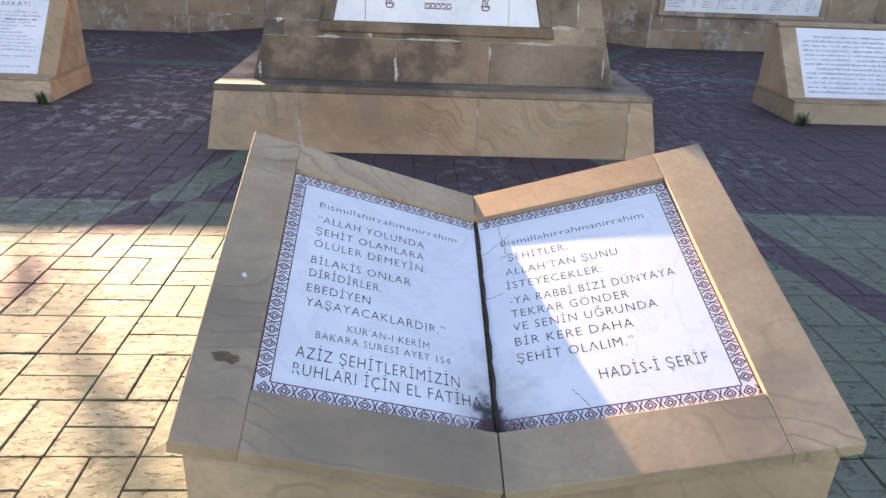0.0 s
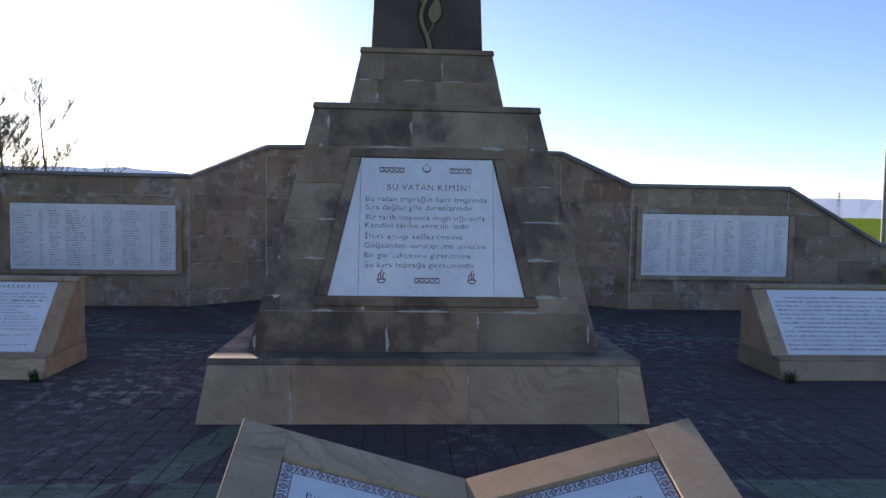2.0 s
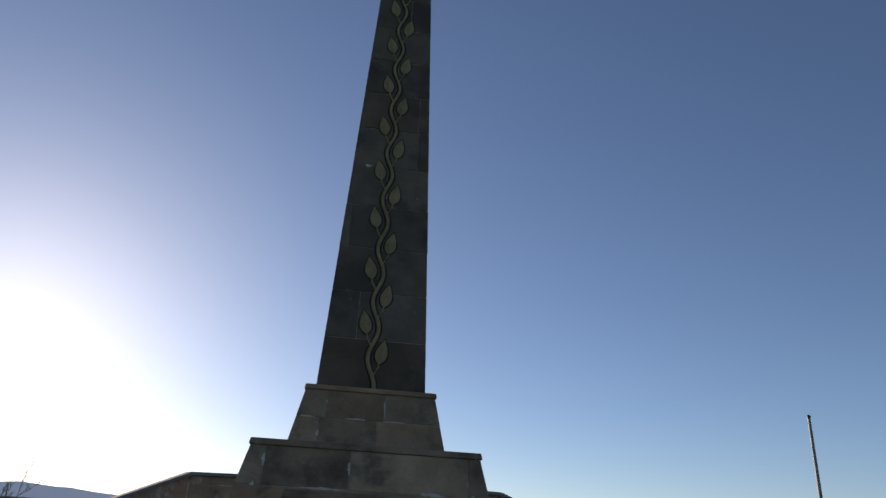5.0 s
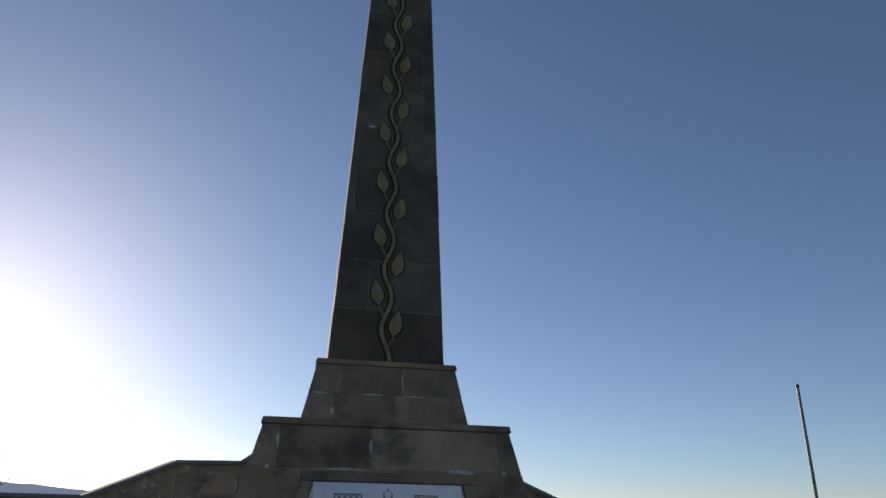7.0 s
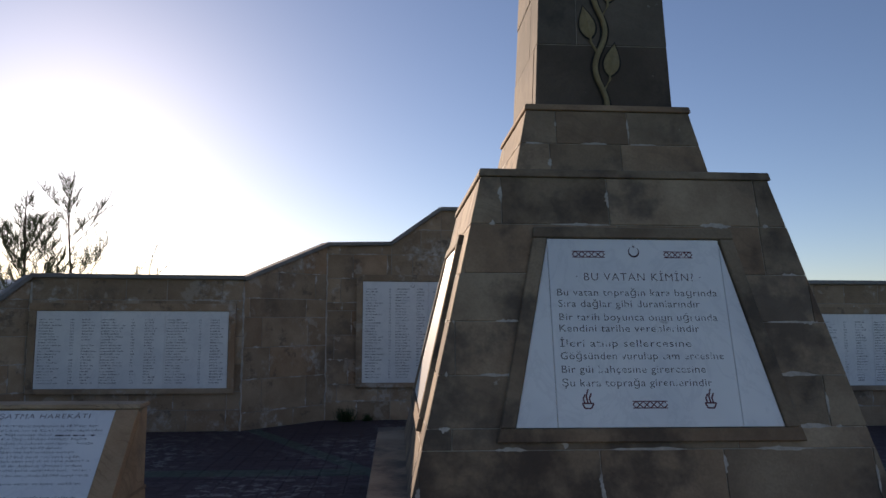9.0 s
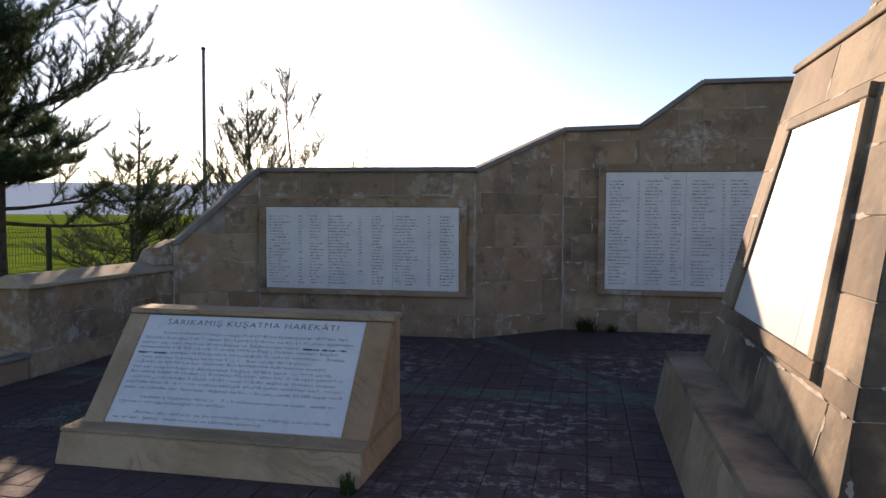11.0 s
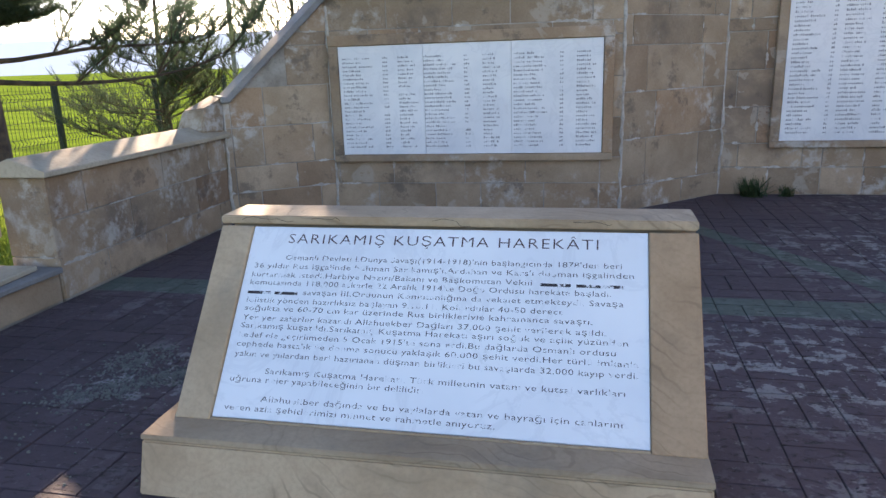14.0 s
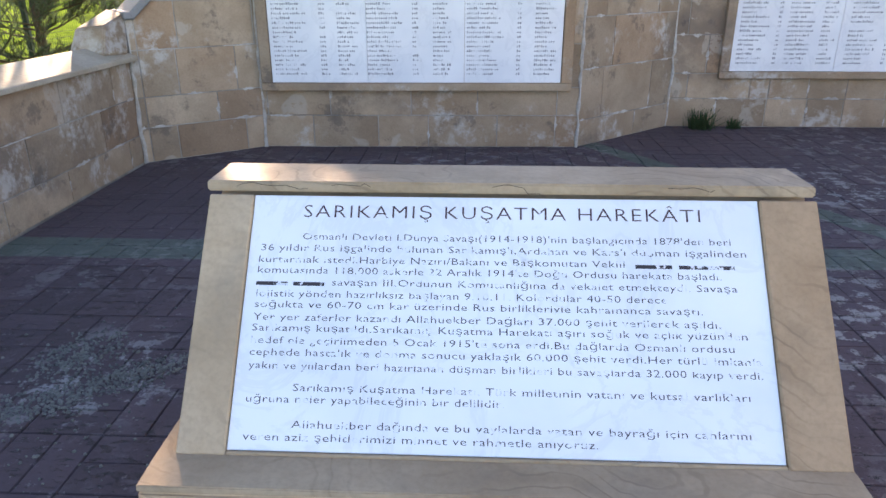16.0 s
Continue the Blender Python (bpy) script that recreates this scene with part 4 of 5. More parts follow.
def page_block(side, s0, s1, t0, t1, low, high, bevel=0.004):
    n = 14
    bm = bmesh.new()
    grid = {}
    for k, h in enumerate((low, high)):
        for i in range(n + 1):
            for j in range(n + 1):
                grid[k, i, j] = bm.verts.new(page_point(side, s0 + (s1 - s0) * i / n, t0 + (t1 - t0) * j / n, h))
    for i in range(n):
        for k in (0, 1):
            for j in range(n):
                bm.faces.new((grid[k, i, j], grid[k, i + 1, j], grid[k, i + 1, j + 1], grid[k, i, j + 1]))
            e = k * n
            bm.faces.new((grid[0, i, e], grid[0, i + 1, e], grid[1, i + 1, e], grid[1, i, e]))
            bm.faces.new((grid[0, e, i], grid[0, e, i + 1], grid[1, e, i + 1], grid[1, e, i]))
    bmesh.ops.recalc_face_normals(bm, faces=bm.faces)
    rim = [e for e in bm.edges if e.calc_face_angle(0) > 0.6]
    bmesh.ops.bevel(bm, geom=rim, offset=bevel, segments=1, affect="EDGES", clamp_overlap=True)
    return bm


def border(axes, w, h, band, spine_left, gap):
    """A woven border on three sides of a page: rails with diamonds between them."""
    segs = []
    a, b = (gap, w) if spine_left else (0, w - gap)
    inner_a, inner_b = (a, b - band) if spine_left else (a + band, b)
    side0, side1 = (b - band, b) if spine_left else (a, a + band)
    segs += [(a, 0, b, 0), (a, h, b, h), (inner_a, band, inner_b, band), (inner_a, h - band, inner_b, h - band)]
    segs += [(side0, band if spine_left else 0, side0, h - band if spine_left else h), (side1, 0 if spine_left else band, side1, h if spine_left else h - band)]

    def run(length, put):
        n = max(1, round(length / (band * 1.25)))
        for i in range(n):
            c, r = (i + 0.5) * length / n, length / n / 2
            for k in (1.0, 0.5):
                segs.extend(put(c - r * k * 0.62, band / 2, c, band * (0.5 + 0.42 * k)) for _ in (0,))
                segs.extend([put(c, band * (0.5 + 0.42 * k), c + r * k * 0.62, band / 2), put(c + r * k * 0.62, band / 2, c, band * (0.5 - 0.42 * k)), put(c, band * (0.5 - 0.42 * k), c - r * k * 0.62, band / 2)])
            segs.extend([put(c + r * 0.72, band * 0.08, c + r * 1.28, band * 0.92), put(c + r * 0.72, band * 0.92, c + r * 1.28, band * 0.08)])

    run(b - a, lambda p, q, r, s: (a + p, q, a + r, s))
    run(b - a, lambda p, q, r, s: (a + p, h - band + q, a + r, h - band + s))
    run(h - 2 * band, lambda p, q, r, s: (side0 + q, band + p, side0 + s, band + r))
    return strokes(axes, [s for s in segs if 0 <= min(s[0], s[2]) + 0.01 and max(s[0], s[2]) <= w + 0.01], 0.0031, 0.0002)


BOOK_LEFT = [("Bısmıllahırrahmanırrahım", 0.154, 0.895, 0.842, 0.026), ("“ALLAH YOLUNDA", 0.154, 0.714, 0.760, 0.030), ("ŞEHİT OLANLARA", 0.153, 0.712, 0.694, 0.030), ("ÖLÜLER DEMEYİN.", 0.153, 0.724, 0.629, 0.030), ("BİLAKİS ONLAR", 0.152, 0.643, 0.546, 0.030), ("DİRİDİRLER.", 0.153, 0.501, 0.483, 0.030), ("EBEDİYEN", 0.152, 0.450, 0.415, 0.030), ("YAŞAYACAKLARDIR.”", 0.156, 0.810, 0.353, 0.030), ("KUR'AN-I KERİM", 0.356, 0.732, 0.278, 0.023), ("BAKARA SURESİ AYET 154", 0.220, 0.828, 0.230, 0.023), ("AZİZ ŞEHİTLERİMİZİN", 0.147, 0.866, 0.147, 0.036), ("RUHLARI İÇİN EL FATİHA", 0.145, 0.959, 0.084, 0.036)]
BOOK_RIGHT = [("Bismillahırrahmanırrahim", 0.101, 0.832, 0.827, 0.026), ("“ŞEHİTLER,", 0.095, 0.423, 0.738, 0.030), ("ALLAH'TAN ŞUNU", 0.105, 0.650, 0.661, 0.030), ("İSTEYECEKLER:", 0.100, 0.556, 0.590, 0.030), ("-YA RABBİ BİZİ DÜNYAYA", 0.105, 0.870, 0.514, 0.030), ("TEKRAR GÖNDER", 0.104, 0.637, 0.450, 0.030), ("VE SENİN UĞRUNDA", 0.102, 0.743, 0.389, 0.030), ("BİR KERE DAHA", 0.103, 0.616, 0.323, 0.030), ("ŞEHİT OLALIM.”", 0.101, 0.597, 0.253, 0.030), ("HADİS-İ ŞERİF", 0.421, 0.860, 0.140, 0.034)]


def book_pedestal(x0, x1, y0, y1):
    """An upright block whose top follows the two sloping pages."""
    b = BOOK
    bm = bmesh.new()
    rows = []
    for y in (y0, y1):
        t = (y - b["y0"]) / (b["y1"] - b["y0"])
        outer = (1 - t) * b["outer0"] + t * b["outer1"] - 0.055
        fold = (1 - t) * b["spine0"] + t * b["spine1"] - 0.055
        mid = (1 - t) * b["spine"][0] + t * b["spine"][1]
        rows.append([bm.verts.new(p) for p in ((x0, y, 0), (x1, y, 0), (x1, y, outer), (mid, y, fold), (x0, y, outer))])
    bm.faces.new(rows[0]), bm.faces.new(rows[1])
    for i in range(5):
        j = (i + 1) % 5
        bm.faces.new((rows[0][i], rows[0][j], rows[1][j], rows[1][i]))
    bmesh.ops.recalc_face_normals(bm, faces=bm.faces)
    return bevelled(bm, 0.008, 1)


def book_lectern():
    b = BOOK
    ob = thing("book_lectern", (0.22, 1.82, 0), "open stone book on a sandstone pedestal with marble pages", "lectern")
    x0, x1 = -0.478, 0.960
    put_bm("pedestal", book_pedestal(x0 + 0.018, x1 - 0.018, 1.296, 2.335), STONE, ob, "plain sandstone pedestal under the book")
    T0, T1, S1 = 0.14, 0.882, 0.80
    for side, lines in ((-1, BOOK_LEFT), (1, BOOK_RIGHT)):
        page = put_bm("page_block", page_block(side, 0.004, 0.992, 0.012, 0.99, -0.05, -0.024, 0.002), STONE, ob)
        put_bm("outer_frame", page_block(side, S1, 1.0, 0.0, 1.0, -0.042, 0.0, 0.0018), STONE, page)
        put_bm("front_frame", page_block(side, 0.0015, S1 - 0.0008, 0.0, T0, -0.042, 0.0, 0.0018), STONE, page)
        put_bm("back_frame", page_block(side, 0.0015, S1 - 0.0008, T1, 1.0, -0.042, 0.0, 0.0018), STONE, page)
        put_bm("marble_page", page_block(side, 0.004, S1 - 0.001, T0 + 0.001, T1 - 0.001, -0.035, -0.016, 0.001), MARBLE_PAGE, page, "white marble page")
        def sheet(p, q, h, side=side):
            """A place on the page: p across from its left edge (0 to 1), q up from its foot (0 to 1)."""
            lo, hi = (S1 - 0.004, 0.008) if side < 0 else (0.008, S1 - 0.004)
            return page_point(side, lo + (hi - lo) * p, T0 + 0.004 + (T1 - T0 - 0.008) * q, -0.016 + h)

        wide, high = (sheet(1, 0.5, 0) - sheet(0, 0.5, 0)).length, (sheet(0.5, 1, 0) - sheet(0.5, 0, 0)).length
        for words, u0, u1, foot, cap in lines:
            inscription(page, words, lambda p, q, h, sheet=sheet, wide=wide, high=high: sheet(p / wide, q / high, h), u0 * wide, u1 * wide, foot * high, cap, INK)
        put_mesh_under("border", border(lambda p, q, h, sheet=sheet, wide=wide, high=high: sheet(p / wide, q / high, h), wide, high, 0.036, side > 0, 0.004), INK_RED, page, "dark red woven diamond border")
        if side > 0:
            rng = random.Random(77)
            segs = []
            for p, q, dp, dq, n in ((0.0, 0.80, 0.028, 0.012, 6), (0.10, 0.98, 0.006, -0.03, 5), (0.0, 0.56, 0.02, 0.004, 5), (0.30, 0.12, 0.016, -0.018, 3)):
                for _ in range(n):
                    a, b = p + dp * rng.uniform(0.5, 1.5), q + dq * rng.uniform(0.2, 1.8)
                    segs.append((p * wide, q * high, a * wide, b * high))
                    p, q = a, b
            put_mesh_under("crack", strokes(lambda p, q, h, sheet=sheet, wide=wide, high=high: sheet(p / wide, q / high, h), segs, 0.0014, 0.0002), GRIME, page, "fine dark hairline cracks")["kind"] = "stuff"

    def blot(name, side, s, t, ds, dt, lift, material, label, seed):
        rng = random.Random(seed)
        vs, fs = [page_point(side, s, t, lift)], []
        n = 26
        for i in range(n):
            a = math.tau * i / n
            k = rng.uniform(0.75, 1.15)
            vs.append(page_point(side, s + ds * k * math.cos(a), t + dt * k * math.sin(a), lift))
        fs = [(0, 1 + i, 1 + (i + 1) % n) for i in range(n)]
        put_mesh_under(name, (vs, fs), material, ob, label)

    blot("stain", -1, 0.895, 0.205, 0.048, 0.014, 0.0012, RUST, "brown damp stain", 1)
    blot("bird_dropping", -1, 0.90, 0.44, 0.009, 0.008, 0.0015, DROPPING, "white bird dropping", 2)
    for k in range(7):
        put_bm("spine_dirt", tube([page_point(1, 0.002, 0.15 + 0.1 * k, -0.012), page_point(1, 0.004, 0.19 + 0.1 * k, -0.011), page_point(1, 0.001, 0.245 + 0.1 * k, -0.012)], [0.003, 0.0048 - 0.0004 * k, 0.0026], 6), GRIME, ob)
    return ob


book_lectern()


# ---- the information lecterns ----
STORY = [("Osmanlı Devleti I.Dünya Savaşı(1914-1918)'nin başlangıcında 1878'den beri", 0.105, 0.940, 0.808), ("36 yıldır Rus işgalinde bulunan Sarıkamış'ı,Ardahan ve Kars'ı düşman işgalinden", 0.024, 0.967, 0.760), ("kurtarmak istedi.Harbiye Nazırı/Bakanı ve Başkomutan Vekili", 0.022, 0.735, 0.712), ("komutasında 118.000 askerle 22 Aralık 1914'te Doğu Ordusu harekata başladı.", 0.022, 0.917, 0.668), ("savaşan III.Ordunun Komutanlığına da vekalet etmekteydi. Savaşa", 0.170, 0.944, 0.621), ("lojistik yönden hazırlıksız başlayan 9.10.11. Kolordular 40-50 derece", 0.024, 0.811, 0.573), ("soğukta ve 60-70 cm kar üzerinde Rus birlikleriyle kahramanca savaştı.", 0.023, 0.876, 0.530), ("Yer yer zaferler kazandı Allahuekber Dağları 37.000 şehit verilerek aşıldı.", 0.023, 0.907, 0.480), ("Sarıkamış kuşatıldı.Sarıkamış Kuşatma Harekatı aşırı soğuk ve açlık yüzünden", 0.023, 0.954, 0.438), ("hedef ele geçirilmeden 5 Ocak 1915'te sona erdi.Bu dağlarda Osmanlı ordusu", 0.023, 0.928, 0.390), ("cephede hastalık ve donma sonucu yaklaşık 60.000 şehit verdi.Her türlü imkanla", 0.023, 0.976, 0.344), ("yakın ve yıllardan beri hazırlanan düşman birlikleri bu savaşlarda 32.000 kayıp verdi.", 0.024, 0.975, 0.294), ("Sarıkamış Kuşatma Harekatı, Türk milletinin vatanı ve kutsal varlıkları", 0.112, 0.948, 0.213), ("uğruna neler yapabileceğinin bir delilidir.", 0.026, 0.504, 0.170), ("Allahuekber dağında ve bu yaylalarda vatan ve bayrağı için canlarını", 0.115, 0.943, 0.079), ("veren aziz şehitlerimizi minnet ve rahmetle anıyoruz.", 0.027, 0.672, 0.033)]


def info_lectern(x0, x1, dy, story, label):
    """A slanted stone lectern with a sunk marble tablet."""
    ob = thing("info_lectern", ((x0 + x1) / 2, 7.5 + dy, 0), label, "lectern", "information lecterns")

    def slab(name, a, b, prof, bevel=0.006, mat=STONE, lab=""):
        return put_bm(name, hull([(x, y + dy, z) for x in (a, b) for y, z in prof], bevel, 2), mat, ob, lab)

    slab("plinth", x0, x1, [(7.03, 0), (7.088, 0.193), (7.98, 0.193), (8.0, 0)])
    slab("ledge", x0 - 0.003, x1 + 0.003, [(7.086, 0.198), (7.090, 0.217), (7.20, 0.222), (7.99, 0.222), (7.99, 0.198)], 0.003)
    slab("joint_bed", x0 + 0.008, x1 - 0.008, [(7.098, 0.188), (7.97, 0.188), (7.97, 0.201), (7.098, 0.201)], 0, JOINT, "dark open mortar joint")
    slab("body", x0 + (0.065 if story else 0.002), x1 - 0.002, [(7.33, 0.222), (7.95, 0.222), (7.95, 0.87), (7.84, 0.87)], 0.004)
    face_a, face_b = Vector((0, 7.225 + dy, 0.222)), Vector((0, 7.745 + dy, 0.871))
    v = (face_b - face_a).normalized()
    length = (face_b - face_a).length
    w = X.cross(v)
    ax = (face_a, X, v, w)
    fa, fb = x0 + (0.055 if story else 0.001), x1 - 0.001
    pa, pb = x0 + (0.205 if story else 0.185), x1 - 0.185
    p0, p1 = 0.016, length + 0.001
    for name, a, b, c, d in (("side_frame", fa, pa - 0.002, 0, length), ("side_frame", pb + 0.002, fb, 0, length), ("foot_frame", pa, pb, 0, p0 - 0.002)):
        put_bm(name, prism([(a, c), (b, c), (b, d), (a, d)], (face_a - w * 0.07, X, v, w), 0.07, 0.005), STONE, ob)
    slab("top_slab", x0 + (0.04 if story else -0.002), x1 + 0.002, [(7.765, 0.873), (7.77, 0.908), (8.01, 0.908), (8.01, 0.873)], 0.006)
    if story:
        rng = random.Random(41)
        segs = []
        for start, count in ((0.10, 7), (0.42, 5), (0.95, 6), (1.52, 5)):
            p, q = start, rng.uniform(0.008, 0.028)
            for _ in range(count):
                a, b = p + rng.uniform(0.012, 0.05), min(max(q + rng.gauss(0, 0.009), 0.003), 0.031)
                segs.append((p, q, a, b))
                p, q = a, b
        put_mesh_under("crack", strokes((Vector((x0 + 0.04, 7.7635 + dy, 0.874)), X, Vector((0, 0.14, 0.99)), Vector((0, -0.99, 0.14))), segs, 0.0016, 0.0012), GRIME, ob, "dark weathered cracks along the slab edge")["kind"] = "stuff"
    tablet = put_bm("marble_tablet", prism([(pa, p0), (pb, p0), (pb, p1), (pa, p1)], (face_a - w * 0.07, X, v, w), 0.058, 0.002), MARBLE_GREY, ob, "white marble tablet with engraved text")
    o = face_a - w * 0.0118 + X * pa + v * p0
    wide, high = pb - pa, p1 - p0
    ax = (o, X, v, w)
    if story:
        inscription(tablet, "SARIKAMIŞ KUŞATMA HAREKÂTI", ax, 0.103 * wide, 0.886 * wide, 0.907 * high, 0.044, INK)
        for words, a, b, h in STORY:
            inscription(tablet, words, ax, a * wide, b * wide, h * high + 0.004, 0.0225, INK_WORN)
        for a, b, h in ((0.755, 0.825, 0.714), (0.838, 0.943, 0.714), (0.021, 0.083, 0.623), (0.094, 0.155, 0.623)):
            put_mesh_under("lettering_bar", bars(ax, [(a * wide, b * wide, h * high, (h + 0.015) * high)], 0.0, 0.0003), INK_WORN, tablet)
    else:
        rng = random.Random(3)
        rects = []
        for r in range(13):
            at = 0.03 + (0.08 if r in (0, 7) else 0)
            end = rng.uniform(0.78, 0.97)
            h = 0.86 - r * 0.066
            while at < end:
                word = rng.uniform(0.03, 0.09)
                letter = at
                while letter < at + word * 0.82:
                    rects.append((letter * wide, (letter + rng.uniform(0.004, 0.008)) * wide, h * high, (h + rng.choice((0.018, 0.018, 0.027))) * high))
                    letter += 0.0108
                at += word
        put_mesh_under("lettering", bars(ax, rects), INK_GREY, tablet, "faded unreadable lettering")["kind"] = "stuff"
    return ob


info_lectern(-5.44, -3.41, 0.0, True, "slanted sandstone lectern with an engraved marble battle account")
info_lectern(3.94, 5.96, 0.05, False, "slanted sandstone lectern with a worn marble tablet")


# ---- poles, fence, pylons ----
def flag_pole(x, y, h, label):
    ob = thing("flag_pole", (x, y, 0), label, "flagpole", "flagpoles")
    put_bm("pole", tube([(x, y, -0.05), (x, y, h * 0.6), (x, y, h)], [0.045, 0.04, 0.033], 12), POLE, ob)
    put_bm("cap", tube([(x, y, h), (x, y, h + 0.05), (x, y, h + 0.07)], [0.045, 0.045, 0.02], 12), WIRE, ob)
    put_bm("foot_plate", box(x - 0.14, x + 0.14, y - 0.14, y + 0.14, -0.06, -0.035, 0.003, 1), STEEL, ob)


flag_pole(10.8, 15.3, 5.1, "tall thin galvanised steel flagpole without a flag")
flag_pole(-10.2, 17.1, 5.1, "tall thin galvanised steel flagpole without a flag")


def fence(x, ys, label, lean=None):
    ob = thing("fence", (x, sum(ys) / len(ys), 0), label, "fence")
    for i, y in enumerate(ys):
        top = 1.42
        dx = lean if (lean and i == len(ys) - 1) else 0.0
        put_bm("post", hull([(x + a + (dx if z > 0 else 0), y + b, z) for a in (-0.03, 0.03) for b in (-0.03, 0.03) for z in (-0.06, top)], 0.004, 1), WIRE, ob)
    for a, b in zip(ys, ys[1:]):
        vs, fs = [], []

        def rod(p, q, r):
            p, q = Vector(p), Vector(q)
            d = (q - p).normalized()
            s = d.cross(X if abs(d.x) < 0.9 else Y).normalized() * r
            t = d.cross(s)
            n = len(vs)
            vs.extend([p + s, p + t, p - s, p - t, q + s, q + t, q - s, q - t])
            fs.extend([(n + i, n + (i + 1) % 4, n + 4 + (i + 1) % 4, n + 4 + i) for i in range(4)])

        y = a + 0.05
        folds = [(0.02, 0.0), (0.20, 0.0), (0.24, 0.03), (0.28, 0.0), (0.74, 0.0), (0.78, 0.03), (0.82, 0.0), (1.24, 0.0), (1.28, 0.03), (1.32, 0.0), (1.40, 0.0)]
        while y < b - 0.03:
            for (z0, o0), (z1, o1) in zip(folds, folds[1:]):
                rod((x + o0, y, z0), (x + o1, y, z1), 0.0034)
            y += 0.055
        for z in (0.05, 0.20, 0.28, 0.45, 0.60, 0.74, 0.82, 1.0, 1.15, 1.24, 1.32):
            rod((x - 0.005, a, z), (x - 0.005, b, z), 0.0036)
        put_mesh_under("mesh_panel", (vs, fs), WIRE, ob, "dark green welded wire mesh panel")
    return ob


fence(-10.1, [2.4 + 2.01 * i for i in range(11)], "dark green welded wire mesh fence with square posts")
fence(10.56, [14.1 + 2.01 * i for i in range(-5, 1)], "dark green wire fence with a leaning end post", 0.22)


def pylon(az, dist, h):
    x, y = dist * math.sin(radians(az)), dist * math.cos(radians(az))
    ob = thing("power_pylon", (x, y, 0), "distant lattice power pylon standing in the fields", "pylon", "power pylons")
    w = h * 0.09
    for sx in (-1, 1):
        for sy in (-1, 1):
            put_bm("leg", tube([(x + sx * w, y + sy * w, 0), (x + sx * w * 0.12, y + sy * w * 0.12, h)], [h * 0.008, h * 0.005], 4), STEEL, ob)
    for k in range(6):
        z0, z1 = h * k / 6, h * (k + 1) / 6
        a, b = w * (1 - 0.88 * k / 6), w * (1 - 0.88 * (k + 1) / 6)
        put_bm("brace", tube([(x - a, y, z0), (x + b, y, z1)], [h * 0.004] * 2, 4), STEEL, ob)
        put_bm("brace", tube([(x + a, y, z0), (x - b, y, z1)], [h * 0.004] * 2, 4), STEEL, ob)
    for z in (0.82, 0.92):
        put_bm("cross_arm", tube([(x - w * 1.3, y, h * z), (x + w * 1.3, y, h * z)], [h * 0.005] * 2, 4), STEEL, ob)


pylon(32.7, 700, 24)
pylon(36.9, 1100, 24)
pylon(40.8, 800, 24)


# ---- trees ----
def needle_tufts(points, size, per, rng):
    """Tufts of long thin needles round the points, pointing outwards and up."""
    vs, fs = [], []
    for p, d in points:
        for _ in range(per):
            v = (d * 0.9 + Vector((rng.gauss(0, 0.6), rng.gauss(0, 0.6), rng.gauss(0.15, 0.5)))).normalized()
            s = v.cross(Vector((rng.gauss(0, 1), rng.gauss(0, 1), rng.gauss(0, 1)))).normalized() * size * 0.03
            l = size * rng.uniform(0.6, 1.15)
            b = p + d * rng.uniform(-0.6, 0.4) * size
            n = len(vs)
            vs += [b - s, b + s, b + v * l]
            fs.append((n, n + 1, n + 2))
    return vs, fs


